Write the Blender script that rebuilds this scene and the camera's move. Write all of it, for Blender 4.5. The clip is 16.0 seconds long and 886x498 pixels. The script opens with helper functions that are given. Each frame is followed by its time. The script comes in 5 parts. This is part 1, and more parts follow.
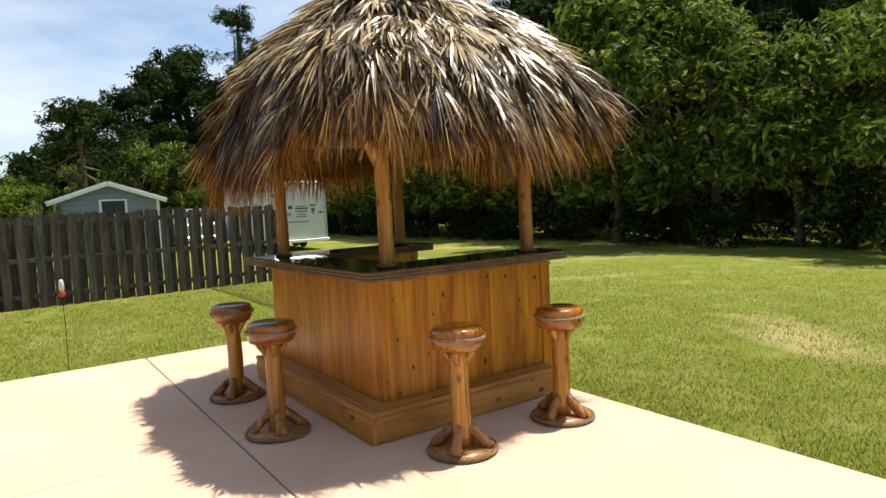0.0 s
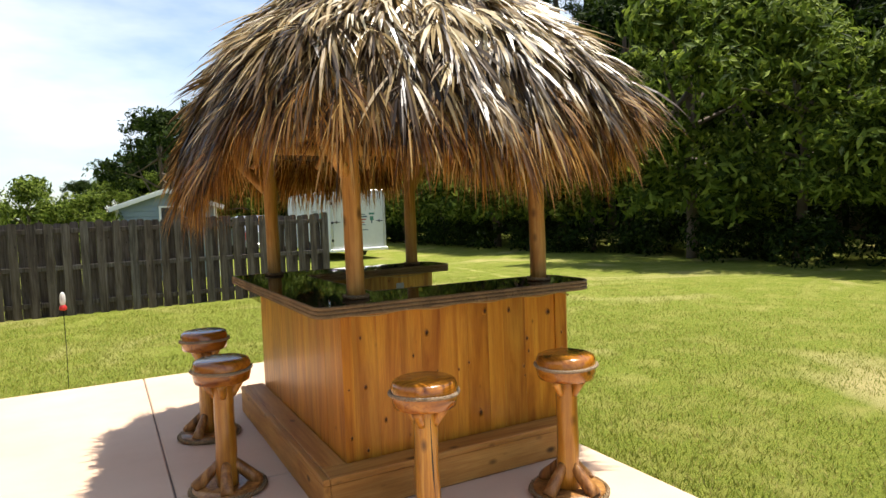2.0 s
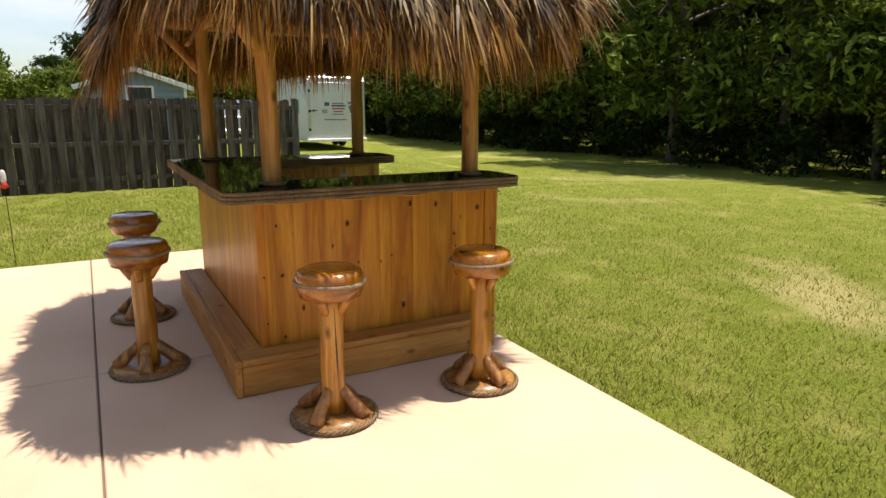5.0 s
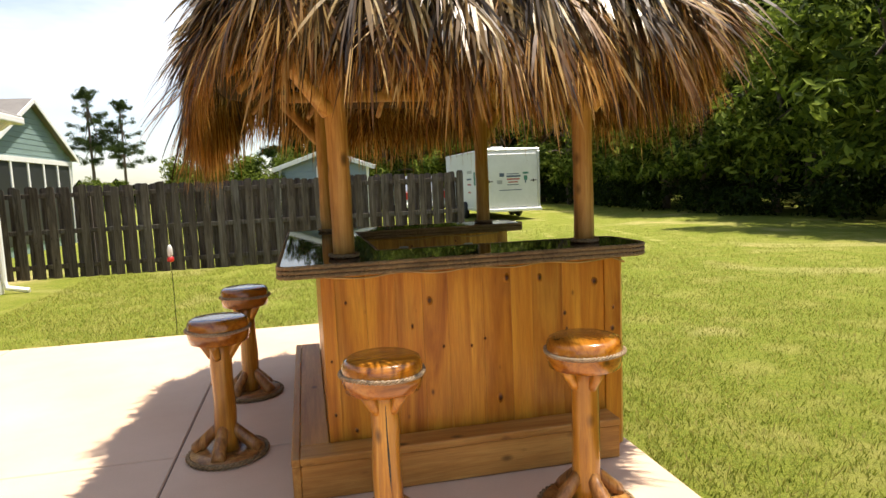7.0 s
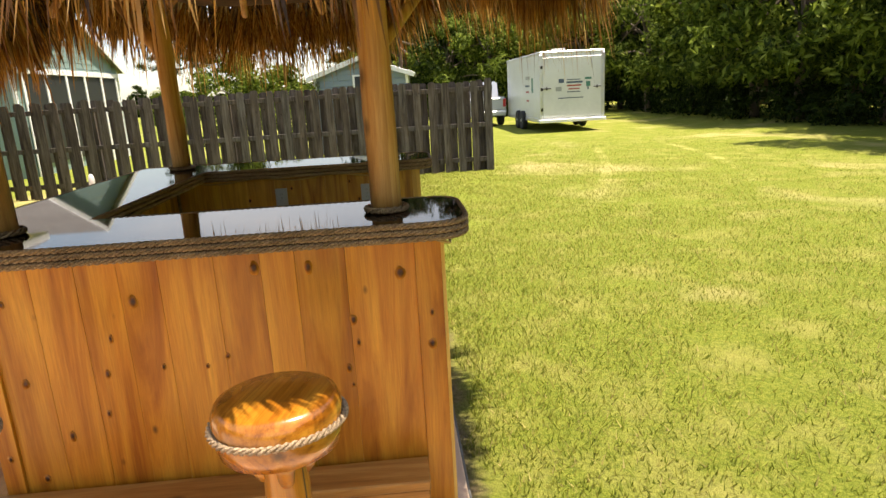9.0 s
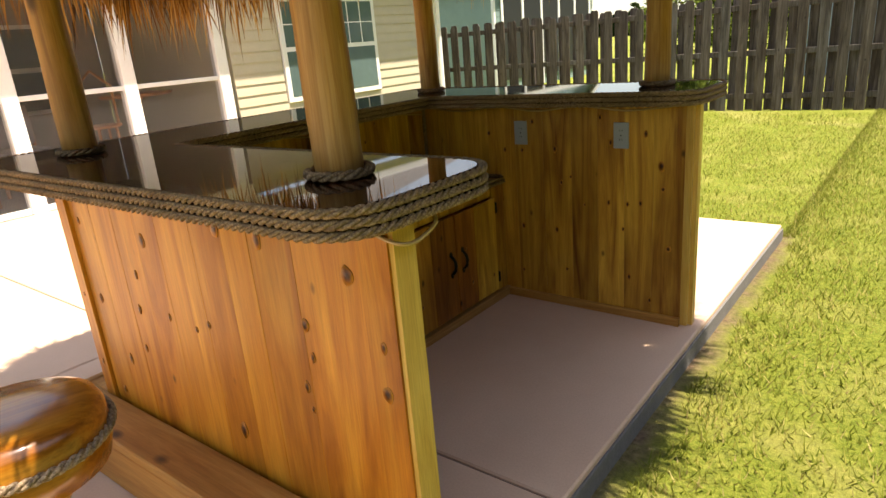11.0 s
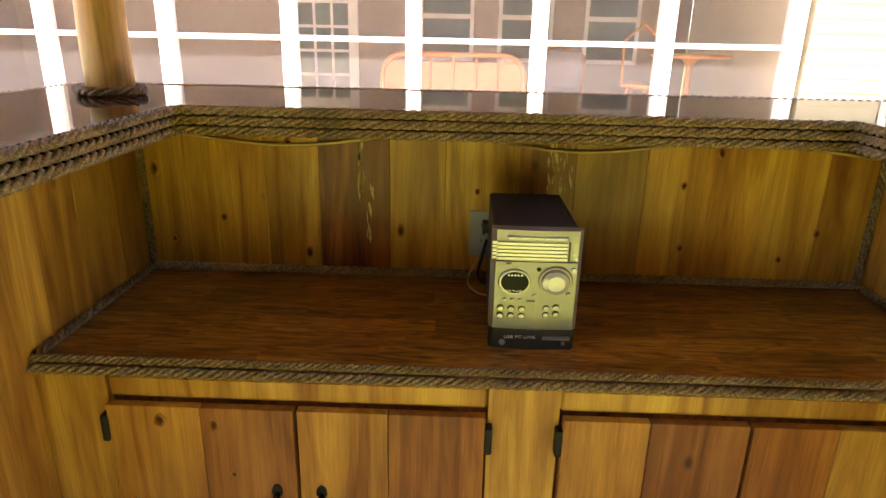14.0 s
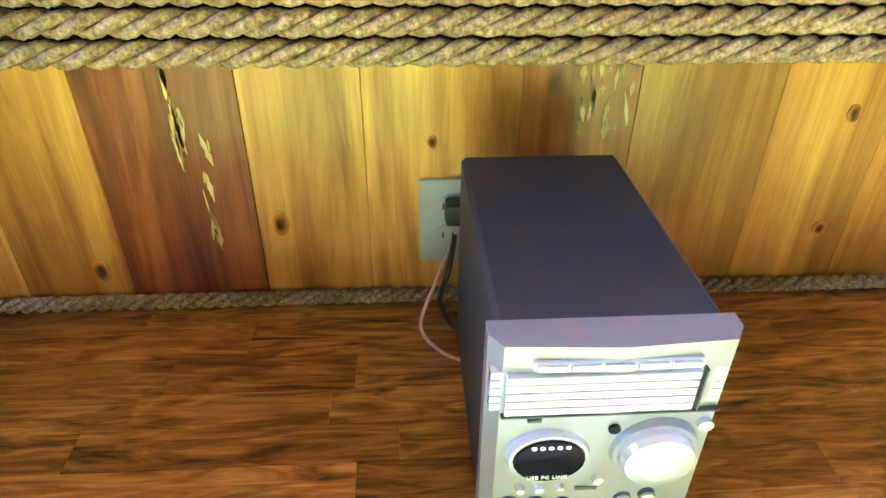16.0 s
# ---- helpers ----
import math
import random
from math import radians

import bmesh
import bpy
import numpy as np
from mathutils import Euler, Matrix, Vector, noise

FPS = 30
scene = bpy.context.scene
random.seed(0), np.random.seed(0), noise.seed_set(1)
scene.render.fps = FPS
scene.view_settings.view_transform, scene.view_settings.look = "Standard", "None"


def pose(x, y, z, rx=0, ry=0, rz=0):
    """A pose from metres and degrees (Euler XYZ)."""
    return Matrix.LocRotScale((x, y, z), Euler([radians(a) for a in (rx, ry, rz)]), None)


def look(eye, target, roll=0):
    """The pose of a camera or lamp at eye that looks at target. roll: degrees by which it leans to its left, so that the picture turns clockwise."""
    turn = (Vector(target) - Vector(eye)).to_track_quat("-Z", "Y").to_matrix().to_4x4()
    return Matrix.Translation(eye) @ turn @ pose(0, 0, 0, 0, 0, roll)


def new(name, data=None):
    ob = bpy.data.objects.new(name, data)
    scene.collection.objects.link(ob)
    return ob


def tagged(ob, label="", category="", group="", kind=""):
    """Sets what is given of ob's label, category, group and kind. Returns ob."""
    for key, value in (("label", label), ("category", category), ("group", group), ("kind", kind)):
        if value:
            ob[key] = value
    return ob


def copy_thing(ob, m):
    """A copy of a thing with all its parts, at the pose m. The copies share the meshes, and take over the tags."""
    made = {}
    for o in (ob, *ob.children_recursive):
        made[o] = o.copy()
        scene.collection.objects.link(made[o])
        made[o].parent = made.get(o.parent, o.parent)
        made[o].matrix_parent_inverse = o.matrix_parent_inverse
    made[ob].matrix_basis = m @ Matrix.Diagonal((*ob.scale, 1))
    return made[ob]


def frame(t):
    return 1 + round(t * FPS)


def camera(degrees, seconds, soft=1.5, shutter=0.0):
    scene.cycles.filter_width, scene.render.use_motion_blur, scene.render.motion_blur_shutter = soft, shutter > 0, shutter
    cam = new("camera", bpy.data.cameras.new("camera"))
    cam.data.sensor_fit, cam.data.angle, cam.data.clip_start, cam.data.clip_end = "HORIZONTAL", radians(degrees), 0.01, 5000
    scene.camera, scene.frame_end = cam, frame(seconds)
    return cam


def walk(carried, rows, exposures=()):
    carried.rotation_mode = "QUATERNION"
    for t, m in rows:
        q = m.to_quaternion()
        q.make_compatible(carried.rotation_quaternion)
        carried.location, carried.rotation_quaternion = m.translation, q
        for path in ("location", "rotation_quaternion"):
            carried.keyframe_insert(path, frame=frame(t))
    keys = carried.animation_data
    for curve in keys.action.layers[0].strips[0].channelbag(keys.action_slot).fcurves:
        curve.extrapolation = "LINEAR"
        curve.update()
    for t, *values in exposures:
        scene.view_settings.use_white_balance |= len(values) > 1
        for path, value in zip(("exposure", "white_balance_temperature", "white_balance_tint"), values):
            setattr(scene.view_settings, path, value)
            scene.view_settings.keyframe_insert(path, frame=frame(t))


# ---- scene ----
cam = camera(69.9, 16.0)
PATH = [
    (0, (-1.936, -3.541, 1.475), (-0.797, -1.903, 1.327), -2.8),
    (0.5, (-1.725, -3.491, 1.468), (-0.684, -1.79, 1.321), -3.3),
    (1, (-1.421, -3.415, 1.482), (-0.461, -1.672, 1.284), -1.2),
    (1.5, (-1.204, -3.254, 1.468), (-0.22, -1.524, 1.271), -0.4),
    (2, (-1.073, -3.186, 1.512), (-0.13, -1.426, 1.399), -2.1),
    (2.5, (-0.919, -3.247, 1.615), (-0.156, -1.399, 1.677), -3.7),
    (3, (-0.8, -3.317, 1.578), (-0.056, -1.462, 1.642), -3.0),
    (3.5, (-0.796, -3.319, 1.504), (-0.006, -1.494, 1.287), -1.7),
    (3.7, (-0.764, -3.282, 1.445), (0.127, -1.541, 1.027), 0.6),
    (5.8, (-0.68, -3.321, 1.498), (0.307, -1.638, 1.056), -0.9),
    (6, (-0.605, -3.32, 1.393), (0.38, -1.62, 1.018), -2.7),
    (6.5, (-0.367, -3.096, 1.412), (0.49, -1.312, 1.121), -4.5),
    (7, (-0.048, -2.95, 1.406), (0.37, -1.005, 1.194), -2.4),
    (7.5, (0.339, -2.707, 1.411), (0.627, -0.752, 1.105), -1.2),
    (8, (0.708, -2.405, 1.468), (1.213, -0.501, 1.124), -3.3),
    (8.5, (1.059, -2.256, 1.467), (1.252, -0.301, 1.094), -2.3),
    (9, (1.374, -1.995, 1.437), (1.504, -0.059, 0.954), -3.2),
    (9.5, (1.624, -1.720, 1.405), (1.351, 0.166, 0.804), -3.6),
    (9.7, (1.762, -1.618, 1.410), (1.118, 0.175, 0.796), -3.6),
    (11.8, (2.37, -0.245, 1.265), (1.080, 1.148, 0.640), -2.5),
    (12, (2.363, -0.086, 1.266), (1.011, 1.238, 0.619), -1.1),
    (12.5, (2.325, 0.268, 1.244), (0.62, 1.029, 0.528), -2.1),
    (13, (2.065, 0.514, 1.246), (0.319, 1.149, 0.506), 2.2),
    (13.5, (1.789, 0.689, 1.243), (-0.059, 1.063, 0.575), 0.7),
    (14, (1.573, 0.854, 1.221), (-0.318, 0.808, 0.57), 1.2),
    (14.5, (1.342, 0.855, 1.178), (-0.485, 0.883, 0.366), 1.5),
    (15, (1.083, 0.778, 1.168), (-0.634, 1.026, 0.176), 2.6),
    (15.5, (0.878, 0.804, 1.139), (-0.837, 1.003, 0.128), -0.8),
    (16, (0.749, 0.867, 1.147), (-0.925, 0.977, 0.059), 0.6),
]
EXPOSURES = [(0, 0.62, 6550, 10), (2, 0.92, 6550, 10), (3, 1.05, 6800, 10), (6, 0.45, 6800, 12), (7, 1, 6950, 13), (8, 1.25, 7200, 14), (9, 1.35, 7400, 15), (9.7, 1.42, 7500, 16), (12, 1.9, 7300, 14), (12.5, 2.4, 8000, 18), (13, 2.8, 7800, 20), (13.5, 3.2, 7300, 21), (14, 3.85, 6700, 23), (15, 4.85, 5700, 22), (16, 6.15, 4750, 14)]
walk(cam, [(t, look(e, g, r)) for t, e, g, r in PATH], EXPOSURES)

# ---- world and sun ----
SUN_TO = Vector((0.30, -0.01, 1.0)).normalized()
world = bpy.data.worlds.new("world")
scene.world = world
world.use_nodes = True
wn = world.node_tree.nodes
sky = wn.new("ShaderNodeTexSky")
sky.sky_type, sky.sun_disc = "NISHITA", False
sky.sun_elevation = math.asin(SUN_TO.z)
sky.sun_rotation = math.atan2(SUN_TO.x, SUN_TO.y)
sky.air_density, sky.dust_density, sky.ozone_density = 1.0, 0.9, 1.6
cloud_at = wn.new("ShaderNodeTexCoord")
stretch = wn.new("ShaderNodeMapping")
stretch.inputs["Scale"].default_value = (1.0, 1.0, 3.2)
cloud = wn.new("ShaderNodeTexNoise")
cloud.inputs["Scale"].default_value, cloud.inputs["Detail"].default_value, cloud.inputs["Roughness"].default_value = 1.7, 6.0, 0.55
veil = wn.new("ShaderNodeMapRange")
for slot, value in ((1, 0.46), (2, 0.74), (3, 0.0), (4, 0.8)):
    veil.inputs[slot].default_value = value
blend = wn.new("ShaderNodeMix")
blend.data_type = "RGBA"
blend.inputs[7].default_value = (6.5, 6.8, 7.2, 1)
join = world.node_tree.links.new
join(cloud_at.outputs["Generated"], stretch.inputs["Vector"])
join(stretch.outputs[0], cloud.inputs["Vector"])
join(cloud.outputs["Fac"], veil.inputs[0])
join(veil.outputs[0], blend.inputs[0])
join(sky.outputs[0], blend.inputs[6])
join(blend.outputs[2], wn["Background"].inputs[0])
wn["Background"].inputs[1].default_value = 0.11
sun = new("sun", bpy.data.lights.new("sun", "SUN"))
sun.data.energy, sun.data.angle, sun.data.color = 5.0, radians(0.55), (1.0, 0.95, 0.86)
sun.matrix_world = look(SUN_TO * 50, (0, 0, 0))


# ---- materials ----
class Mat:
    """A node material under construction."""

    def __init__(self, name, rough=0.6, metal=0.0, coat=0.0, spec=0.5, coat_rough=0.12):
        self.mat = bpy.data.materials.new(name)
        self.mat.use_nodes = True
        self.tree = self.mat.node_tree
        self.bsdf = self.tree.nodes["Principled BSDF"]
        for key, value in (("Roughness", rough), ("Metallic", metal), ("Coat Weight", coat), ("Specular IOR Level", spec)):
            self.bsdf.inputs[key].default_value = value
        self.bsdf.inputs["Coat Roughness"].default_value = coat_rough

    def node(self, kind, **values):
        n = self.tree.nodes.new(kind)
        for key, value in values.items():
            n.inputs[key.replace("_", " ")].default_value = value
        return n

    def link(self, a, b):
        self.tree.links.new(a, b)

    def coords(self, scale=(1, 1, 1), shift=True):
        """Object coordinates, shifted by a random step for each object, and scaled."""
        tc = self.node("ShaderNodeTexCoord")
        out = tc.outputs["Object"]
        if shift:
            info = self.node("ShaderNodeObjectInfo")
            mul = self.node("ShaderNodeMath")
            mul.operation = "MULTIPLY"
            mul.inputs[1].default_value = 31.7
            self.link(info.outputs["Random"], mul.inputs[0])
            add = self.node("ShaderNodeVectorMath")
            self.link(out, add.inputs[0])
            self.link(mul.outputs[0], add.inputs[1])
            out = add.outputs[0]
        mp = self.node("ShaderNodeMapping")
        mp.inputs["Scale"].default_value = scale
        self.link(out, mp.inputs["Vector"])
        return mp.outputs[0]

    def noise(self, vec, scale=1.0, detail=4.0, rough=0.6, distort=0.0):
        n = self.node("ShaderNodeTexNoise", Scale=scale, Detail=detail, Roughness=rough, Distortion=distort)
        self.link(vec, n.inputs["Vector"])
        return n.outputs["Fac"]

    def ramp(self, fac, stops):
        n = self.node("ShaderNodeValToRGB")
        el = n.color_ramp.elements
        while len(el) < len(stops):
            el.new(0.5)
        for e, (p, c) in zip(el, stops):
            e.position = p
            e.color = (*c, 1) if not isinstance(c, float) else (c, c, c, 1)
        self.link(fac, n.inputs[0])
        return n.outputs[0]

    def mix(self, fac, a, b, how="MIX"):
        n = self.node("ShaderNodeMix")
        n.data_type, n.blend_type = "RGBA", how
        for value, slot in ((fac, 0), (a, 6), (b, 7)):
            if isinstance(value, (int, float)):
                n.inputs[slot].default_value = value
            elif isinstance(value, tuple):
                n.inputs[slot].default_value = (*value, 1)
            else:
                self.link(value, n.inputs[slot])
        return n.outputs[2]

    def bump(self, height, strength=0.3, distance=0.01):
        n = self.node("ShaderNodeBump", Strength=strength, Distance=distance)
        self.link(height, n.inputs["Height"])
        self.link(n.outputs[0], self.bsdf.inputs["Normal"])

    def color(self, out):
        self.link(out, self.bsdf.inputs["Base Color"])
        return self.mat


def wood(name, dark, mid, light, axis="z", rough=0.42, coat=0.12, knots=0.1, vary=0.35, fine=1.0, freq=(1.1, 15), stain=0.5, streaks=0.5, coat_rough=0.12, spec=0.3):
    """Sawn wood along an axis: figure, pores, darker stains, a tone for each board, a few knots."""
    m = Mat(name, rough, coat=coat, spec=spec, coat_rough=coat_rough)
    k = "xyz".index(axis)
    vec = lambda along, across: tuple(along if i == k else across for i in range(3))
    grain = m.noise(m.coords(vec(*freq)), 1.0, 6, 0.6, 1.6)
    col = m.ramp(grain, [(0.30, dark), (0.47, mid), (0.66, light)])
    streak = m.noise(m.coords(vec(freq[0] * 0.5, freq[1] * 4)), 1.0, 3, 0.6, 0.4)
    col = m.mix(streaks, col, m.ramp(streak, [(0.34, (0.50, 0.36, 0.26)), (0.56, (1.0, 1.0, 1.0))]), "MULTIPLY")
    pores = m.noise(m.coords(vec(9, 260)), 1.0, 3, 0.7)
    col = m.mix(0.4 * fine, col, m.ramp(pores, [(0.3, 0.45), (0.6, 1.0)]), "MULTIPLY")
    blotch = m.noise(m.coords(vec(1.6, 4.5)), 1.0, 3, 0.55)
    col = m.mix(stain, col, m.ramp(blotch, [(0.32, (0.36, 0.24, 0.16)), (0.58, (1.0, 1.0, 1.0))]), "MULTIPLY")
    info = m.node("ShaderNodeObjectInfo")
    col = m.mix(vary, col, m.ramp(info.outputs["Random"], [(0, (0.42, 0.27, 0.18)), (0.25, (0.85, 0.72, 0.55)), (0.6, (1, 0.80, 0.62)), (1, (1.0, 1.0, 0.92))]), "MULTIPLY")
    if knots:
        v = m.node("ShaderNodeTexVoronoi", Scale=1.0, Randomness=1.0)
        m.link(m.coords(vec(4.2, 7.5)), v.inputs["Vector"])
        spot = m.ramp(v.outputs["Distance"], [(0.0, 1.0), (knots * 0.6, 0.85), (knots * 1.5, 0.0)])
        col = m.mix(spot, col, tuple(c * 0.2 for c in dark))
    m.bump(pores, 0.12, 0.002)
    return m.color(col)


def plain(name, c, rough=0.5, metal=0.0, coat=0.0, wear=0.25, scale=30.0, relief=0.1, spec=0.5):
    m = Mat(name, rough, metal, coat, spec)
    big = m.noise(m.coords((1, 1, 1)), scale * 0.12, 3)
    small = m.noise(m.coords((1, 1, 1)), scale, 4)
    col = m.mix(wear, c, m.ramp(big, [(0.3, tuple(v * 0.6 for v in c)), (0.7, tuple(min(1, v * 1.25) for v in c))]))
    col = m.mix(wear * 0.6, col, m.ramp(small, [(0.3, tuple(v * 0.6 for v in c)), (0.7, tuple(min(1, v * 1.2) for v in c))]))
    if relief:
        m.bump(small, relief, 0.003)
    return m.color(col)


HONEY = wood("honey_cedar", (0.34, 0.108, 0.007), (0.53, 0.212, 0.016), (0.68, 0.335, 0.036), vary=0.45, knots=0.06, stain=0.35, streaks=0.3, freq=(0.8, 8))
CABINET = wood("amber_cedar", (0.30, 0.118, 0.016), (0.54, 0.285, 0.042), (0.74, 0.45, 0.072), vary=0.62, knots=0.06, stain=0.7, streaks=0.25, freq=(1.0, 11))
DARK_AMBER = wood("dark_amber_cedar", (0.17, 0.052, 0.009), (0.32, 0.120, 0.018), (0.46, 0.20, 0.034), vary=0.3, knots=0.06, stain=0.6, freq=(1.0, 11))
REDDISH = wood("red_heart_cedar", (0.08, 0.016, 0.0056), (0.216, 0.048, 0.0112), (0.4, 0.136, 0.032), vary=0.1)
STEP_X = wood("step_cedar_x", (0.33, 0.140, 0.028), (0.47, 0.225, 0.050), (0.58, 0.32, 0.085), axis="x", coat=0.05, rough=0.55, knots=0.12, vary=0.2, stain=0.3, streaks=0.22, freq=(0.9, 9))
STEP_Y = wood("step_cedar_y", (0.33, 0.140, 0.028), (0.47, 0.225, 0.050), (0.58, 0.32, 0.085), axis="y", coat=0.05, rough=0.55, knots=0.12, vary=0.2, stain=0.3, streaks=0.22, freq=(0.9, 9))
# End trims' wood, lightened: daylight on the bar's ends is in the colour.
LIT_CEDAR = wood("lit_cedar", (0.46, 0.24, 0.045), (0.62, 0.37, 0.075), (0.74, 0.49, 0.13), vary=0.2, knots=0.06, stain=0.3, streaks=0.15, freq=(0.9, 9))
TRIM_Y = wood("trim_pine", (0.374, 0.178, 0.051), (0.51, 0.281, 0.0935), (0.595, 0.365, 0.136), axis="y", vary=0.2)
STAVE = wood("dark_stained_stave", (0.055, 0.021, 0.004), (0.34, 0.158, 0.024), (0.62, 0.345, 0.066), axis="y", rough=0.3, coat=0.45, knots=0, vary=0.5, fine=1.5, freq=(8, 55), stain=0.55, streaks=0.5)
COUNTER_Y = wood("dark_epoxy_stave", (0.014, 0.006, 0.003), (0.034, 0.014, 0.006), (0.065, 0.028, 0.011), axis="y", rough=0.6, coat=0.75, knots=0, vary=0.3, coat_rough=0.03, spec=0.0)
LOG = wood("peeled_pine_log", (0.352, 0.168, 0.04), (0.496, 0.272, 0.072), (0.576, 0.36, 0.12), rough=0.55, coat=0.05, knots=0.12, vary=0.15)
STOOL_WOOD = wood("varnished_log", (0.304, 0.112, 0.0112), (0.496, 0.224, 0.024), (0.592, 0.312, 0.052), rough=0.3, coat=0.5, knots=0.12, vary=0.2)
SEAT_TOP = wood("varnished_seat", (0.225, 0.0713, 0.00675), (0.39, 0.143, 0.0128), (0.465, 0.203, 0.0225), axis="x", rough=0.25, coat=0.8, knots=0.1, vary=0.15)
ROOT = wood("dark_root_wood", (0.14, 0.055, 0.016), (0.34, 0.16, 0.045), (0.54, 0.29, 0.09), rough=0.4, coat=0.3, knots=0.15, vary=0.3)
FENCE_WOOD = wood("weathered_fence", (0.0495, 0.045, 0.0405), (0.104, 0.0945, 0.0855), (0.171, 0.16, 0.149), rough=0.9, coat=0, knots=0.06, vary=0.5)
BLACK_IRON = plain("black_iron", (0.015, 0.014, 0.013), 0.45, 0.6, wear=0.3)
WHITE = plain("white_vinyl", (0.80, 0.80, 0.78), 0.4, wear=0.12)
GREY_PLATE = plain("grey_plastic_plate", (0.30, 0.31, 0.31), 0.4, wear=0.1)
CLEAR_CORD = plain("amber_clear_cord", (0.42, 0.27, 0.11), 0.25, wear=0.2, coat=0.5)
BLACK_CORD = plain("black_cord", (0.012, 0.012, 0.012), 0.4, wear=0.1)
PALE_CORD = plain("pale_cord", (0.62, 0.42, 0.33), 0.4, wear=0.1)
# Grey concrete, darkened for dirt and the shadow gap along the lawn.
CONCRETE_EDGE = plain("raw_concrete_edge", (0.13, 0.125, 0.115), 0.9, wear=0.5, scale=60, relief=0.6)
TAR = plain("joint_filler", (0.16, 0.11, 0.08), 0.9)


def rope_mat(name, dark, mid, light, rough):
    m = Mat(name, rough, spec=0.25)
    c = m.coords((1, 1, 1), False)
    fib = m.noise(c, 210, 5, 0.75)
    clump = m.noise(c, 70, 3, 0.6)
    big = m.noise(c, 6, 3, 0.6)
    col = m.ramp(fib, [(0.32, dark), (0.52, mid), (0.72, light)])
    col = m.mix(0.4, col, m.ramp(clump, [(0.36, 0.4), (0.58, 1.0)]), "MULTIPLY")
    col = m.mix(0.6, col, m.ramp(big, [(0.36, 0.45), (0.6, 1.0)]), "MULTIPLY")
    m.bump(fib, 0.7, 0.003)
    return m.color(col)


def knot_mat():
    """A knot: a near-black eye, rings of red brown, an amber halo that meets the board."""
    m = Mat("dark_knot", 0.4, coat=0.1, spec=0.3)
    tc = m.node("ShaderNodeTexCoord")
    away = m.node("ShaderNodeVectorMath")
    away.operation = "DISTANCE"
    away.inputs[1].default_value = (0.5, 0.5, 0.5)
    m.link(tc.outputs["Generated"], away.inputs[0])
    wave = m.node("ShaderNodeMath")
    wave.operation = "MULTIPLY_ADD"
    wave.inputs[1].default_value = 0.09
    m.link(m.noise(m.coords((1, 1, 1), False), 160, 3, 0.6), wave.inputs[0])
    m.link(away.outputs["Value"], wave.inputs[2])
    return m.color(m.ramp(wave.outputs[0], [(0.545, (0.028, 0.009, 0.003)), (0.58, (0.09, 0.026, 0.006)), (0.61, (0.19, 0.060, 0.009)), (0.66, (0.34, 0.125, 0.013)), (0.74, (0.50, 0.20, 0.018))]))


KNOT = knot_mat()
ROPE = rope_mat("manila_rope", (0.10, 0.060, 0.034), (0.40, 0.285, 0.17), (0.70, 0.57, 0.40), 0.7)
DARK_ROPE = rope_mat("brown_rope", (0.055, 0.028, 0.011), (0.28, 0.180, 0.085), (0.58, 0.43, 0.245), 0.6)


def blade_mat(name, stops, rough=0.42, through_light=0.25, spec=0.5):
    """Dry or green leaf blades: a colour of its own for each blade, some light passing through."""
    m = Mat(name, rough, spec=spec)
    geo = m.node("ShaderNodeNewGeometry")
    col = m.ramp(geo.outputs["Random Per Island"], stops)
    var = m.noise(m.coords((1, 1, 1), False), 14, 3, 0.6)
    col = m.mix(0.45, col, m.ramp(var, [(0.3, 0.5), (0.65, 1.0)]), "MULTIPLY")
    m.color(col)
    tr = m.node("ShaderNodeBsdfTranslucent")
    m.link(col, tr.inputs["Color"])
    mx = m.node("ShaderNodeMixShader")
    mx.inputs[0].default_value = through_light
    m.link(m.bsdf.outputs[0], mx.inputs[1])
    m.link(tr.outputs[0], mx.inputs[2])
    m.link(mx.outputs[0], m.tree.nodes["Material Output"].inputs[0])
    return m.mat


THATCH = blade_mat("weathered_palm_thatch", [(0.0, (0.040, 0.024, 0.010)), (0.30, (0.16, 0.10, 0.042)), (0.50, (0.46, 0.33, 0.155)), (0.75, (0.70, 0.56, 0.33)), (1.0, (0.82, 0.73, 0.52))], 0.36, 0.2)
# Skirt blades, darker than the crown: shade on the lower roof as colour.
THATCH_MID = blade_mat("shaded_palm_thatch", [(0.0, (0.022, 0.013, 0.006)), (0.40, (0.090, 0.053, 0.021)), (0.65, (0.20, 0.125, 0.048)), (0.88, (0.41, 0.285, 0.12)), (1.0, (0.64, 0.51, 0.28))], 0.4, 0.2)
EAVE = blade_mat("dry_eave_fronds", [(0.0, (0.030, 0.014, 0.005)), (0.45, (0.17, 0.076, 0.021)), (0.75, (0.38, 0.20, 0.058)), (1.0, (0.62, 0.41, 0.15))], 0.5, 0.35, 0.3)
# Packing blades: shade among the fronds is put into the brown.
THATCH_LOW = blade_mat("shaded_brown_thatch", [(0.0, (0.018, 0.009, 0.003)), (0.45, (0.062, 0.032, 0.010)), (0.7, (0.165, 0.098, 0.033)), (0.9, (0.38, 0.24, 0.085)), (1.0, (0.60, 0.45, 0.22))], 0.6, 0.25, 0.2)
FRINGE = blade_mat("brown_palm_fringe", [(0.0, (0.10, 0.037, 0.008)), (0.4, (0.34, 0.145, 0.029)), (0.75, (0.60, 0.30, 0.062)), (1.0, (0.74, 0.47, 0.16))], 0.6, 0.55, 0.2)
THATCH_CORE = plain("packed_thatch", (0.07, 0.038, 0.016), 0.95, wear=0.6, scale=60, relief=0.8)
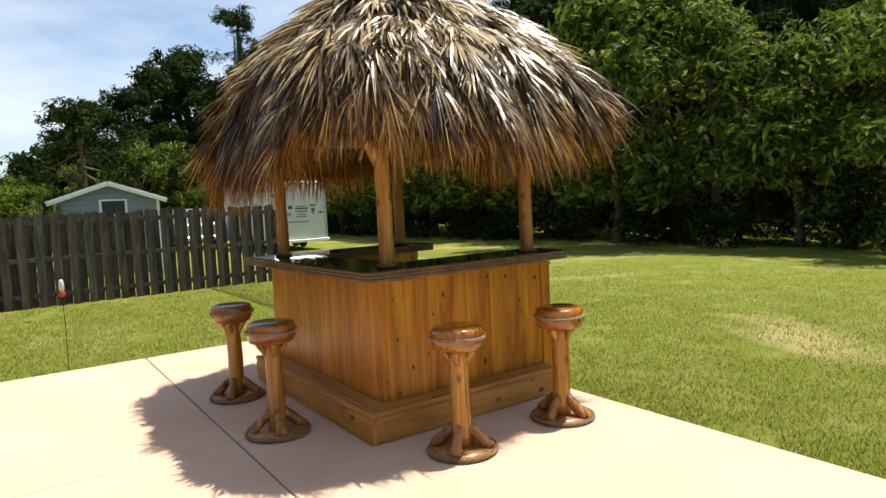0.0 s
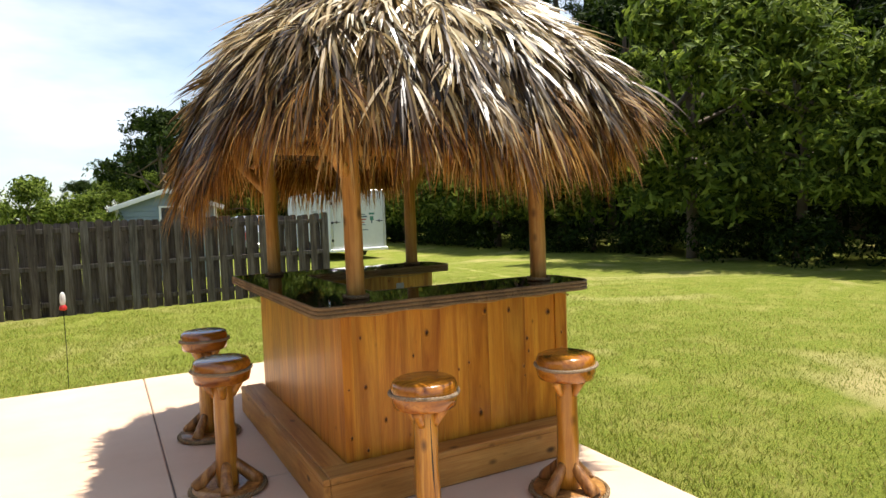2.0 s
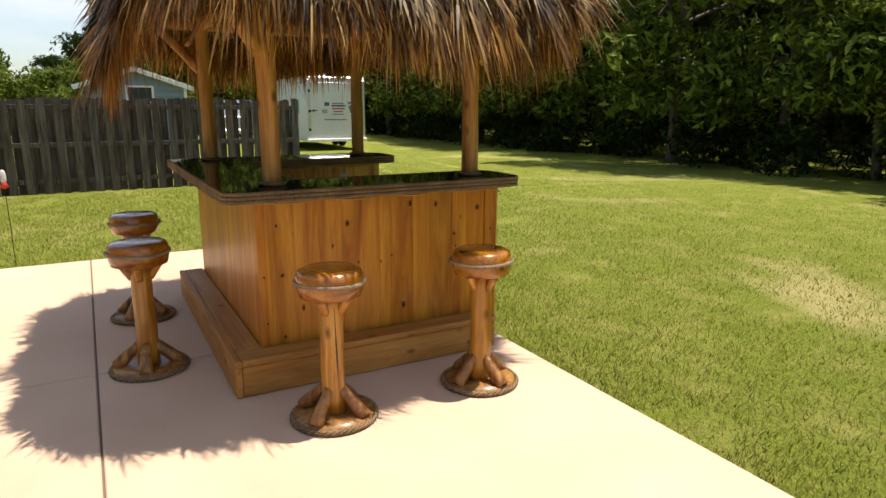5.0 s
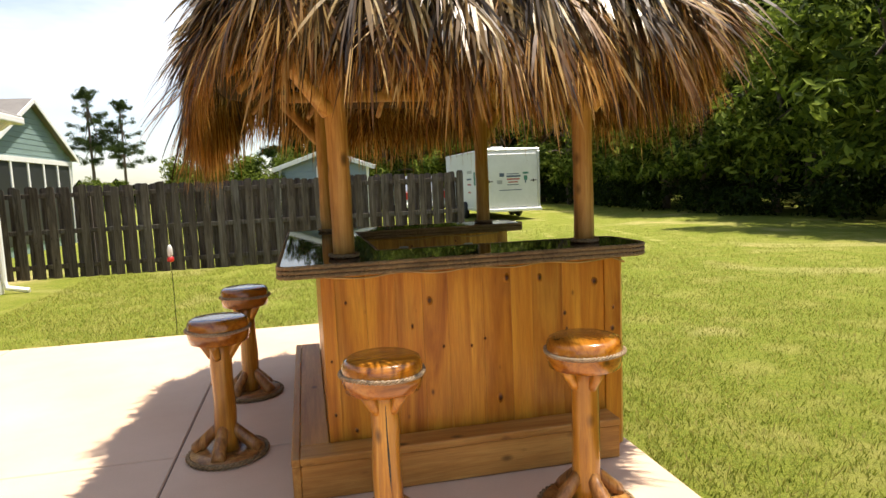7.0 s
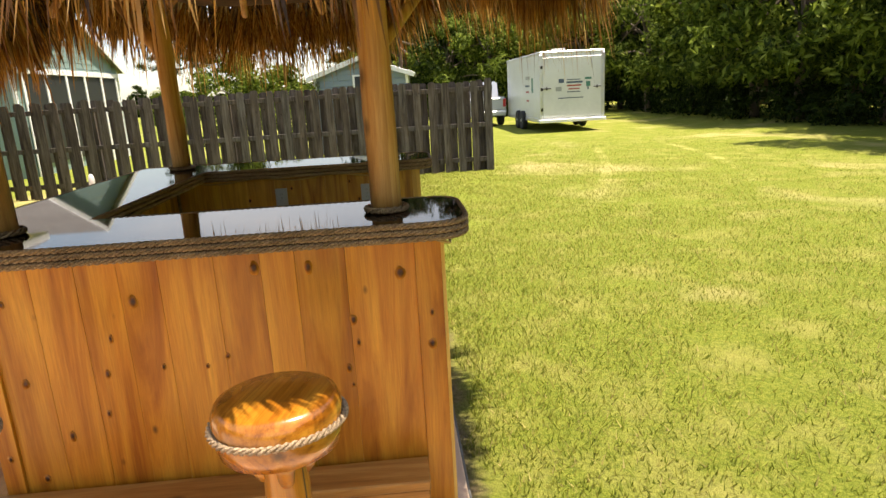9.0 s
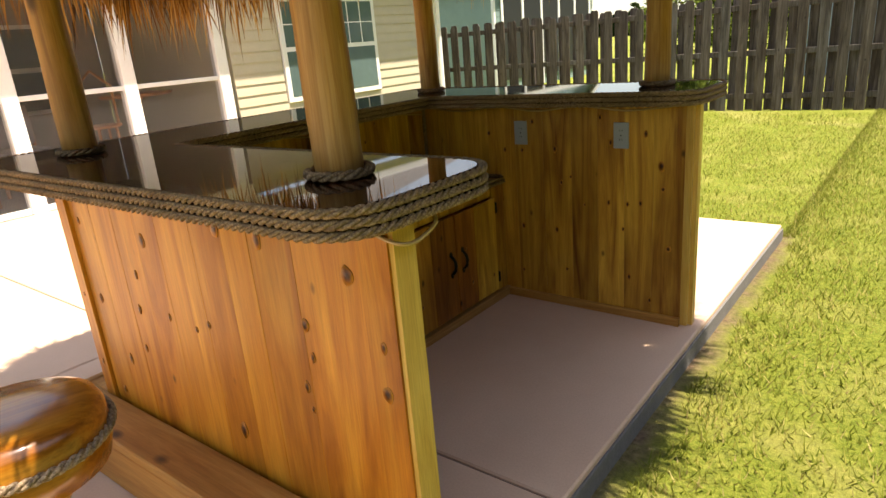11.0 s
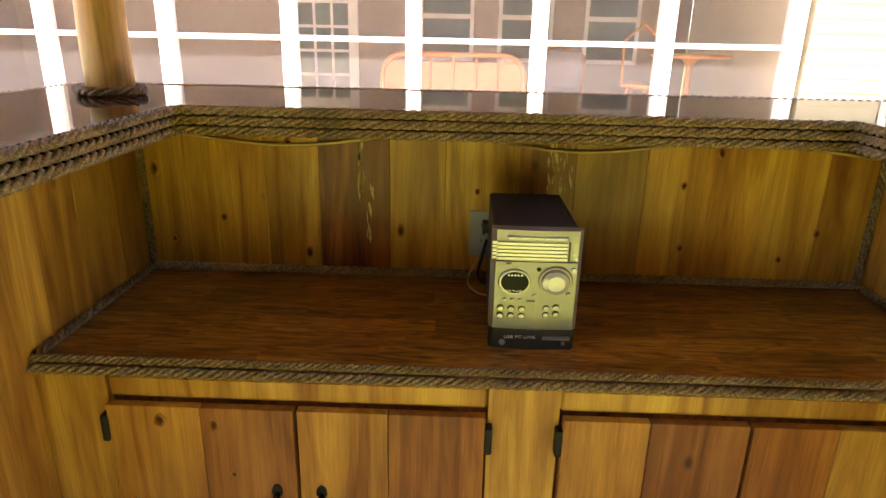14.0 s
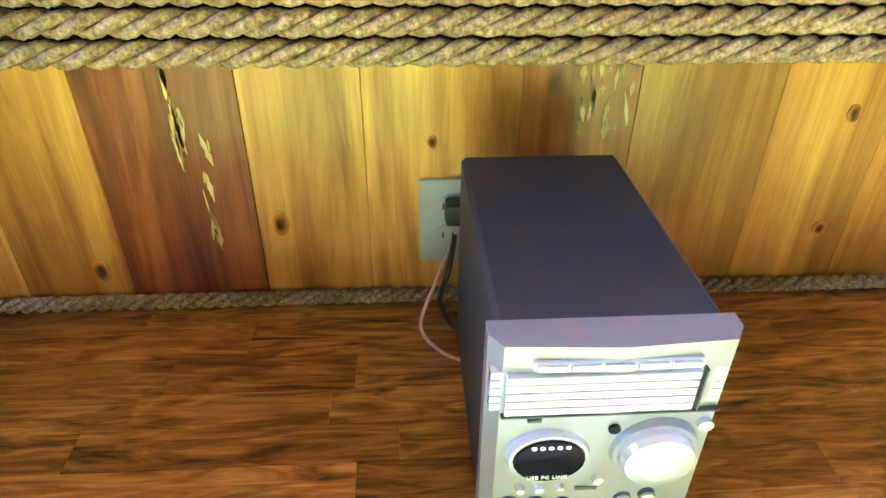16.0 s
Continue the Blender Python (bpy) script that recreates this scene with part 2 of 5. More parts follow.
# One foliage in two tones: wood shade and sunlight put into the leaf colours.
LEAF_SHADED = blade_mat("shaded_leaf", [(0.0, (0.006, 0.014, 0.002)), (0.5, (0.018, 0.036, 0.004)), (1.0, (0.055, 0.085, 0.011))], 0.7, 0.35, 0.12)
LEAF_LIT = blade_mat("lit_leaf", [(0.0, (0.020, 0.036, 0.004)), (0.5, (0.105, 0.155, 0.017)), (1.0, (0.28, 0.34, 0.055))], 0.7, 0.4, 0.12)
NEEDLE = blade_mat("pine_needles", [(0.0, (0.016, 0.032, 0.008)), (0.5, (0.045, 0.072, 0.018)), (1.0, (0.09, 0.13, 0.035))], 0.7, 0.3, 0.12)
BARK = plain("grey_brown_bark", (0.12, 0.09, 0.065), 0.95, wear=0.6, scale=25, relief=0.8)
BLADE = blade_mat("grass_blade", [(0.0, (0.125, 0.155, 0.016)), (0.45, (0.195, 0.228, 0.026)), (0.8, (0.31, 0.295, 0.056)), (1.0, (0.48, 0.40, 0.15))], 0.65, 0.4, 0.2)


def grass_ground():
    m = Mat("lawn", 0.95, spec=0.15)
    c = m.coords((1, 1, 1), False)
    fine = m.noise(c, 55, 5, 0.75)
    mid = m.noise(c, 2.2, 4, 0.65)
    big = m.noise(c, 0.32, 3, 0.6, 0.6)
    col = m.ramp(fine, [(0.30, (0.06, 0.082, 0.010)), (0.5, (0.155, 0.187, 0.021)), (0.72, (0.275, 0.275, 0.05))])
    col = m.mix(m.ramp(mid, [(0.48, 0.0), (0.72, 0.45)]), col, (0.36, 0.31, 0.10))
    col = m.mix(m.ramp(big, [(0.56, 0.0), (0.70, 0.75)]), col, (0.42, 0.35, 0.15))
    sep = m.node("ShaderNodeSeparateXYZ")
    tc = m.node("ShaderNodeTexCoord")
    m.link(tc.outputs["Object"], sep.inputs[0])
    wob = m.node("ShaderNodeMath")
    wob.operation = "MULTIPLY_ADD"
    wob.inputs[1].default_value = 0.22
    m.link(m.noise(c, 6, 3), wob.inputs[0])
    m.link(sep.outputs[0], wob.inputs[2])
    mr = m.node("ShaderNodeMapRange")
    for k, v in ((1, 1.66), (2, 1.78), (3, 1.0), (4, 0.0)):
        mr.inputs[k].default_value = v
    m.link(wob.outputs[0], mr.inputs[0])
    far = m.node("ShaderNodeMath")
    far.operation = "LESS_THAN"
    far.inputs[1].default_value = 3.8
    m.link(sep.outputs[1], far.inputs[0])
    both = m.node("ShaderNodeMath")
    both.operation = "MULTIPLY"
    m.link(mr.outputs[0], both.inputs[0])
    m.link(far.outputs[0], both.inputs[1])
    right = m.node("ShaderNodeMath")
    right.operation = "GREATER_THAN"
    right.inputs[1].default_value = 1.3
    m.link(sep.outputs[0], right.inputs[0])
    strip = m.node("ShaderNodeMath")
    strip.operation = "MULTIPLY"
    m.link(both.outputs[0], strip.inputs[0])
    m.link(right.outputs[0], strip.inputs[1])
    dirt = m.ramp(m.noise(c, 40, 4), [(0.3, (0.07, 0.045, 0.028)), (0.7, (0.26, 0.18, 0.11))])
    col = m.mix(strip.outputs[0], col, dirt)
    # pale tyre tracks where a vehicle has turned on the lawn
    flat = m.node("ShaderNodeCombineXYZ")
    m.link(sep.outputs[0], flat.inputs[0])
    m.link(sep.outputs[1], flat.inputs[1])
    stretch_of_lawn = m.node("ShaderNodeMapRange")
    for k, v in ((1, 5.4), (2, 8.5), (3, 0.0), (4, 1.0)):
        stretch_of_lawn.inputs[k].default_value = v
    m.link(sep.outputs[1], stretch_of_lawn.inputs[0])
    for centre, radius in (((-22.2, 18.5, 0), 28.9), ((-9.28, 13.7, 0), 17.3)):
        away = m.node("ShaderNodeVectorMath")
        away.operation = "DISTANCE"
        away.inputs[1].default_value = centre
        m.link(flat.outputs[0], away.inputs[0])
        gap = m.node("ShaderNodeMath")
        gap.operation = "COMPARE"
        gap.inputs[1].default_value, gap.inputs[2].default_value = radius, 0.10
        m.link(away.outputs["Value"], gap.inputs[0])
        track = m.mix(1.0, gap.outputs[0], m.ramp(mid, [(0.40, 0.0), (0.6, 0.4)]), "MULTIPLY")
        track = m.mix(1.0, track, stretch_of_lawn.outputs[0], "MULTIPLY")
        near_side = m.node("ShaderNodeMath")
        near_side.operation = "LESS_THAN"
        near_side.inputs[1].default_value = 13.5
        m.link(sep.outputs[1], near_side.inputs[0])
        track = m.mix(1.0, track, near_side.outputs[0], "MULTIPLY")
        track = m.mix(1.0, track, right.outputs[0], "MULTIPLY")
        col = m.mix(track, col, (0.44, 0.40, 0.14))
    m.bump(fine, 0.9, 0.03)
    return m.color(col)


def slab_mat():
    m = Mat("tan_stained_concrete", 0.75, spec=0.3)
    c = m.coords((1, 1, 1), False)
    fine = m.noise(c, 130, 4, 0.7)
    big = m.noise(c, 1.1, 4, 0.6)
    col = m.ramp(big, [(0.3, (0.53, 0.365, 0.25)), (0.7, (0.63, 0.45, 0.32))])
    col = m.mix(0.25, col, m.ramp(fine, [(0.3, 0.6), (0.6, 1.0)]), "MULTIPLY")
    m.bump(fine, 0.15, 0.003)
    return m.color(col)


LAWN, SLAB = grass_ground(), slab_mat()


# ---- mesh helpers ----
def part(name, bm, material, parent=None, label="", smooth=False):
    me = bpy.data.meshes.new(name)
    if isinstance(bm, tuple):
        me.from_pydata(bm[0], [], bm[1])
    else:
        bm.normal_update()
        bm.to_mesh(me)
        bm.free()
    for mat in material if isinstance(material, list) else [material]:
        me.materials.append(mat)
    if smooth:
        me.shade_smooth()
    ob = new(name, me)
    ob.parent = parent
    if label:
        ob["label"] = label
    return ob


def thing(name, label, category, at=(0, 0, 0), group="", kind=""):
    ob = new(name)
    ob.empty_display_size = 0.1
    ob.matrix_basis = Matrix.Translation(at)
    return tagged(ob, label, category, group, kind)


def add_box(bm, lo, hi, m=None):
    c = [(a + b) / 2 for a, b in zip(lo, hi)]
    s = [b - a for a, b in zip(lo, hi)]
    mat = Matrix.Translation(c) @ Matrix.Diagonal((*s, 1))
    bmesh.ops.create_cube(bm, size=1, matrix=m @ mat if m else mat)


def box(lo, hi, bevel=0.003, m=None, segments=1):
    bm = bmesh.new()
    add_box(bm, lo, hi, m)
    if bevel:
        bmesh.ops.bevel(bm, geom=bm.edges[:], offset=bevel, segments=segments, affect="EDGES", profile=0.6)
    return bm


def lathe(profile, n=24, m=None, bm=None):
    """A turned solid from (radius, height) pairs, closed at both ends."""
    bm = bm or bmesh.new()
    rings = []
    for r, z in profile:
        rings.append([bm.verts.new((m or Matrix()) @ Vector((r * math.cos(2 * math.pi * i / n), r * math.sin(2 * math.pi * i / n), z))) for i in range(n)])
    for a, b in zip(rings, rings[1:]):
        for i in range(n):
            bm.faces.new((a[i], a[(i + 1) % n], b[(i + 1) % n], b[i]))
    bm.faces.new(rings[0][::-1])
    bm.faces.new(rings[-1])
    return bm


def tube(points, radius, n=8, closed=False, lobes=0, pitch=0.06, wob=0.0):
    """A tube along points; with lobes a rope of that many twisted strands. Returns verts and faces."""
    pts = [Vector(p) for p in points]
    verts, faces, run = [], [], 0.0
    count = len(pts)
    up = Vector((0.13, 0.21, 1)).normalized()
    for i, p in enumerate(pts):
        a = pts[(i - 1) % count] if closed or i else p
        b = pts[(i + 1) % count] if closed or i < count - 1 else p
        d = (b - a).normalized()
        side = d.cross(up)
        side = side.normalized() if side.length > 0.05 else d.cross(Vector((1, 0, 0))).normalized()
        over = side.cross(d)
        if i:
            run += (p - pts[i - 1]).length
        for j in range(n):
            t = 2 * math.pi * j / n
            r = radius(i / max(1, count - 1)) if callable(radius) else radius
            if lobes:
                r *= 0.70 + 0.33 * abs(math.cos((t - 2 * math.pi * run / pitch) * lobes / 2))
            if wob:
                r *= 1 + wob * noise.noise(Vector((p.x * 5 + math.cos(t), p.y * 5 + math.sin(t), p.z * 5)))
            verts.append(tuple(p + side * (r * math.cos(t)) + over * (r * math.sin(t))))
    for i in range(count if closed else count - 1):
        k = (i + 1) % count
        for j in range(n):
            faces.append((i * n + j, i * n + (j + 1) % n, k * n + (j + 1) % n, k * n + j))
    if not closed:
        faces.append(tuple(range(n))[::-1])
        faces.append(tuple(range((count - 1) * n, count * n)))
    return verts, faces


def rope(points, radius, closed=False, pitch=0.1):
    """Three strands wound round one another along evenly spaced points. Returns verts and faces."""
    pts = [Vector(p) for p in points]
    count, n = len(pts), 7
    verts, faces = [], []
    up = Vector((0.13, 0.21, 1)).normalized()
    length = sum((b - a).length for a, b in zip(pts, pts[1:])) + ((pts[0] - pts[-1]).length if closed else 0)
    if closed:
        pitch = length / max(1, round(length / pitch))
    frames, run = [], 0.0
    for i, p in enumerate(pts):
        a = pts[(i - 1) % count] if closed or i else p
        b = pts[(i + 1) % count] if closed or i < count - 1 else p
        d = (b - a).normalized()
        side = d.cross(up)
        side = side.normalized() if side.length > 0.05 else d.cross(Vector((1, 0, 0))).normalized()
        if i:
            run += (p - pts[i - 1]).length
        frames.append((p, side, side.cross(d), run))
    for k in range(3):
        base = len(verts)
        for p, side, over, run in frames:
            f = 2 * math.pi * (run / pitch + k / 3)
            c = p + (side * math.cos(f) + over * math.sin(f)) * radius * 0.52
            fuzz = 1 + 0.10 * noise.noise(c * 90)
            for j in range(n):
                t = 2 * math.pi * j / n + f
                verts.append(tuple(c + (side * math.cos(t) + over * math.sin(t)) * radius * 0.54 * fuzz))
        for i in range(count if closed else count - 1):
            q = (i + 1) % count
            for j in range(n):
                faces.append((base + i * n + j, base + i * n + (j + 1) % n, base + q * n + (j + 1) % n, base + q * n + j))
    return verts, faces


def resample(points, step, closed=False):
    pts = [Vector(p) for p in points]
    if closed:
        pts.append(pts[0].copy())
    out, left = [pts[0].copy()], step
    for a, b in zip(pts, pts[1:]):
        length, pos = (b - a).length, 0.0
        while pos + left <= length:
            pos += left
            out.append(a.lerp(b, pos / length))
            left = step
        left -= length - pos
    return out[:-1] if closed and (out[-1] - pts[0]).length < step * 0.5 else out


def rounded(corners, radii, z=0.0, n=7):
    """A closed outline with each corner rounded by its own radius."""
    out, count = [], len(corners)
    for i, (c, r) in enumerate(zip(corners, radii)):
        p, a, b = Vector((*c, z)), Vector((*corners[i - 1], z)), Vector((*corners[(i + 1) % count], z))
        if not r:
            out.append(p)
            continue
        da, db = (a - p).normalized() * r, (b - p).normalized() * r
        for k in range(n + 1):
            t = k / n
            out.append((p + da) * (1 - t) ** 2 + p * (2 * t * (1 - t)) + (p + db) * t**2)
    return out


def prism(outline, z0, z1):
    bm = bmesh.new()
    low = [bm.verts.new((p[0], p[1], z0)) for p in outline]
    high = [bm.verts.new((p[0], p[1], z1)) for p in outline]
    bm.faces.new(low[::-1])
    bm.faces.new(high)
    for i in range(len(low)):
        k = (i + 1) % len(low)
        bm.faces.new((low[i], low[k], high[k], high[i]))
    return bm


def gable(y0, y1, z0, z1, x0, x1):
    """A solid triangular prism whose ridge runs along x."""
    bm = bmesh.new()
    ym = (y0 + y1) / 2
    a = [bm.verts.new((x0, *p)) for p in ((y0, z0), (y1, z0), (ym, z1))]
    b = [bm.verts.new((x1, *p)) for p in ((y0, z0), (y1, z0), (ym, z1))]
    bm.faces.new(a[::-1])
    bm.faces.new(b)
    for i in range(3):
        bm.faces.new((a[i], a[(i + 1) % 3], b[(i + 1) % 3], b[i]))
    bmesh.ops.recalc_face_normals(bm, faces=bm.faces)
    return bm


def log_between(a, b, r0, r1=None, n=12, wob=0.10):
    a, b = Vector(a), Vector(b)
    steps = max(4, int((b - a).length / 0.06))
    pts = [a.lerp(b, i / steps) for i in range(steps + 1)]
    return tube(pts, lambda t: r0 + ((r1 or r0) - r0) * t, n, wob=wob)


rng = random.Random(11)

# ---- ground and patio ----
def ground_mesh():
    verts, faces, n = [], [], 60
    def axis(i):
        u = 2 * i / n - 1
        return math.copysign(abs(u) ** 3, u) * 900 + u * 30
    for j in range(n + 1):
        for i in range(n + 1):
            x, y = axis(i) + 4, axis(j) + 6
            r = math.hypot(x - 0.7, y - 1)
            z = -0.10 + 0.05 * noise.noise(Vector((x * 0.2, y * 0.2, 0))) * min(1.0, max(0.0, (r - 14) / 12))
            verts.append((x, y, z))
    for j in range(n):
        for i in range(n):
            a = j * (n + 1) + i
            faces.append((a, a + 1, a + n + 2, a + n + 1))
    return verts, faces


tagged(part("ground", ground_mesh(), LAWN, smooth=True), "flat mown lawn with dry straw-coloured patches", "lawn", kind="structure")

patio = thing("patio", "tan stained concrete patio in broad jointed slabs", "patio", kind="structure")
XS, YS = (-4.86, -2.83, -0.80, 1.555), (-5.6, -2.5, 0.54, 3.63)
for i in range(3):
    for j in range(3):
        part("slab", box((XS[i] + 0.005, YS[j] + 0.005, -0.14), (XS[i + 1] - (0.005 if i < 2 else 0), YS[j + 1] - (0.005 if j < 2 else 0), 0.0), 0.006), SLAB, patio)
part("joint_bed", box((XS[0], YS[0] + 0.01, -0.16), (XS[-1] - 0.01, YS[-1] - 0.01, -0.012), 0), TAR, patio)
part("slab_edge", box((XS[-1] + 0.0005, YS[0], -0.2), (XS[-1] + 0.012, YS[-1], -0.022), 0.003), CONCRETE_EDGE, patio, "rough grey concrete edge, darkened for dirt and a shadow gap")

# ---- the bar: walls of boards ----
W, D = 1.50, 1.93
bar = thing("tiki_bar", "U-shaped cedar bar with vertical knotty boards", "bar counter")


def board(lo, hi, mat, parent, name="board", bevel=0.0009):
    return part(name, box(lo, hi, bevel), mat, parent)


def cuts(a, b, width, r):
    out = [a]
    while out[-1] < b - width * 1.45:
        out.append(out[-1] + width * r.uniform(0.85, 1.15))
    out.append(b)
    return out


def wall_core(lo, hi):
    return part("wall_frame", box(lo, hi, 0), REDDISH, bar)


wall_core((0.02, 0.02, 0.01), (W - 0.03, 0.052, 1.005))
wall_core((0.02, 0.052, 0.01), (0.05, D - 0.052, 1.005))
wall_core((0.02, D - 0.052, 0.01), (W - 0.03, D - 0.02, 1.005))
FRONT = (0.062, 0.205, 0.345, 0.475, 0.60, 0.775, 0.92, 1.03, 1.19, 1.415)
for a, b in zip(FRONT, FRONT[1:]):
    board((a + 0.0002, rng.uniform(0, 0.0015), 0.012), (b - 0.0002, 0.02, 1.011), HONEY, bar)
board((0.0, -0.012, 0.006), (0.062, 0.02, 1.009), HONEY, bar, "corner_trim")
board((1.415, -0.012, 0.006), (W, 0.02, 1.009), HONEY, bar, "corner_trim")
board((W - 0.03, 0.02, 0.006), (W, 0.072, 1.009), LIT_CEDAR, bar, "end_trim")
board((W - 0.012, -0.006, 0.006), (W + 0.012, 0.058, 1.005), LIT_CEDAR, bar, "end_trim")
for a, b in zip(c := cuts(0.02, D - 0.02, 0.14, rng), c[1:]):
    board((rng.uniform(0, 0.0015), a + 0.0002, 0.012), (0.02, b - 0.0002, 1.011), HONEY, bar)
for a, b in zip(c := cuts(0.05, W - 0.03, 0.14, rng), c[1:]):
    board((a + 0.0002, D - 0.02, 0.012), (b - 0.0002, D, 1.011), HONEY, bar)
    board((a + 0.0002, D - 0.072, 0.012), (b - 0.0002, D - 0.052, 1.011), CABINET, bar)
for a, b in zip(c := cuts(0.072, W - 0.03, 0.14, rng), c[1:]):
    board((a + 0.0002, 0.052, 0.012), (b - 0.0002, 0.072, 1.011), CABINET, bar)
board((W - 0.03, D - 0.075, 0.006), (W, D + 0.002, 1.009), LIT_CEDAR, bar, "end_trim")
board((W - 0.005, D - 0.055, 0.006), (W + 0.018, D - 0.012, 1.005), LIT_CEDAR, bar, "end_trim")
INNER = (0.072, 0.18, 0.30, 0.38, 0.512, 0.685, 0.82, 0.999, 1.132, 1.30, 1.44, 1.584, 1.727, 1.858)
for i, (a, b) in enumerate(zip(INNER, INNER[1:])):
    board((0.05, a + 0.0002, 0.60), (0.067 + rng.uniform(0, 0.001), b - 0.0002, 1.011), REDDISH if i == 4 else DARK_AMBER if i == 7 else CABINET, bar)
# floor trim inside
board((0.545, 0.075, 0.0), (0.575, D - 0.072, 0.045), TRIM_Y, bar, "base_trim")
board((0.575, D - 0.092, 0.0), (W - 0.03, D - 0.072, 0.04), STEP_X, bar, "base_trim")
# foot rest step
step = thing("foot_step", "knotty cedar foot-rest step along two sides of the bar", "step")
board((-0.138, -0.164, 0.168), (1.415, -0.013, 0.203), STEP_X, step, "tread", 0.005)
board((-0.138, -0.160, 0.004), (1.411, -0.122, 0.167), STEP_X, step, "riser", 0.004)
board((1.380, -0.121, 0.004), (1.411, -0.014, 0.167), STEP_X, step, "end_board", 0.003)
board((-0.178, -0.164, 0.168), (-0.1395, D + 0.03, 0.203), STEP_Y, step, "tread", 0.005)
board((-0.138, -0.012, 0.168), (-0.002, D + 0.03, 0.203), STEP_Y, step, "tread", 0.005)
board((-0.176, -0.160, 0.004), (-0.139, D + 0.025, 0.167), STEP_Y, step, "riser", 0.004)
board((-0.138, D - 0.01, 0.004), (-0.002, D + 0.025, 0.167), STEP_X, step, "end_board", 0.003)

# ---- countertop with rope edging ----
top = thing("countertop", "dark glossy wooden bar top edged with rows of brown rope", "countertop")
OUT = [(-0.175, -0.185), (1.575, -0.185), (1.575, 0.275), (0.30, 0.275), (0.30, 1.625), (1.575, 1.625), (1.575, 2.09), (-0.175, 2.09)]
RAD = [0.06, 0.13, 0.11, 0, 0, 0.11, 0.13, 0.06]
INSET = [(x + (-0.006 if x > 0 else 0.006), y + (0.006 if y in (-0.185, 1.625) else -0.006)) for x, y in OUT]
part("slab_top", prism(rounded(INSET, RAD), 1.0125, 1.069), COUNTER_Y, top)
grown = []
for (x, y) in OUT:
    grown.append((x + (0.004 if x > 0 else -0.004), y + (-0.004 if y in (-0.185, 1.625) else 0.004)))
for k in range(3):
    line = rounded(grown, [r + 0.005 if r else 0.012 for r in RAD], 1.0622 - 0.0203 * k)
    pts = resample(line, 0.0052, True)
    part("edge_rope", rope(pts, 0.0098, True, 0.066), DARK_ROPE, top, "twisted brown manila rope", smooth=True)

# ---- posts, braces and roof frame ----
POSTS = [(0.12, 0.06), (1.335, 0.045), (0.115, 1.885), (1.33, 1.895)]
CX, CY = 0.78, 0.90
frame_thing = thing("roof_frame", "peeled pine log posts, braces and rafters", "timber frame")
for (x, y) in POSTS:
    post = part("post", log_between((x, y, 1.070), (x + rng.uniform(-0.008, 0.008), y, 2.12), 0.052, 0.047, 16, 0.09), LOG, frame_thing, smooth=True)
    ring = [(x + 0.064 * math.cos(a), y + 0.064 * math.sin(a), 1.081) for a in np.linspace(0, 2 * math.pi, 60, endpoint=False)]
    part("rope_collar", rope(ring, 0.0105, True, 0.07), DARK_ROPE, post, "rope wound round the post's foot", smooth=True)
    sx, sy = (-1 if x < CX else 1), (-1 if y < CY else 1)
    part("brace", log_between((x + sx * 0.035, y + sy * 0.02, 1.74), (x + sx * 0.27, y + sy * 0.15, 2.03), 0.036, 0.034), LOG, frame_thing, smooth=True)
    part("hip_rafter", log_between((CX, CY, 2.86), (x + sx * 0.30, y + sy * 0.26, 2.09), 0.033, 0.033), LOG, frame_thing, smooth=True)
for a, b in ((0, 1), (2, 3), (0, 2), (1, 3)):
    (x0, y0), (x1, y1) = POSTS[a], POSTS[b]
    dx, dy = (0.25, 0) if y0 == y1 or abs(x1 - x0) > 0.5 else (0, 0.25)
    part("beam", log_between((x0 - dx, y0 - dy, 2.06), (x1 + dx, y1 + dy, 2.06), 0.042), LOG, frame_thing, smooth=True)
for s in range(16):
    ang = 2 * math.pi * (s + 0.5) / 16
    k = 1.2 / max(abs(math.cos(ang)), abs(math.sin(ang))) * 0.95
    part("rafter", log_between((CX + 0.1 * math.cos(ang), CY + 0.1 * math.sin(ang), 2.84), (CX + k * math.cos(ang), CY + k * math.sin(ang), 1.93), 0.02), LOG, frame_thing, smooth=True)

# ---- thatched roof ----
HALF_X, HALF_Y = 1.28, 1.40
PROFILE = [(0.0, 3.27), (0.12, 3.24), (0.34, 3.10), (0.56, 2.85), (0.76, 2.60), (0.92, 2.32), (1.01, 2.06), (1.03, 1.93)]


def dome(u, ang):
    """A point of the roof's skin: u from 0 at the peak to 1 at the eave, with its way down."""
    def at(v):
        v = min(max(v, 0.0), 1.0)
        s = v * (len(PROFILE) - 1)
        i = min(int(s), len(PROFILE) - 2)
        f = s - i
        r = PROFILE[i][0] * (1 - f) + PROFILE[i + 1][0] * f
        z = PROFILE[i][1] * (1 - f) + PROFILE[i + 1][1] * f
        c, si = math.cos(ang), math.sin(ang)
        k = r / (abs(c) ** 3.2 + abs(si) ** 3.2) ** (1 / 3.2)
        z += 0.22 * math.sin(2 * ang) ** 6 * max(0.0, v - 0.62) / 0.38
        z -= 0.13 * max(0.0, -c) ** 2 * max(0.0, v - 0.7) / 0.3
        return Vector((CX + HALF_X * k * c, CY + HALF_Y * k * si, z))
    p = at(u)
    d = (at(u + 0.03) - at(u - 0.03)).normalized()
    side = Vector((-math.sin(ang), math.cos(ang), 0))
    out = side.cross(d)
    if out.z < 0 and u < 0.9 or (out.x * math.cos(ang) + out.y * math.sin(ang)) < 0:
        out = -out
    return p, d, side, out


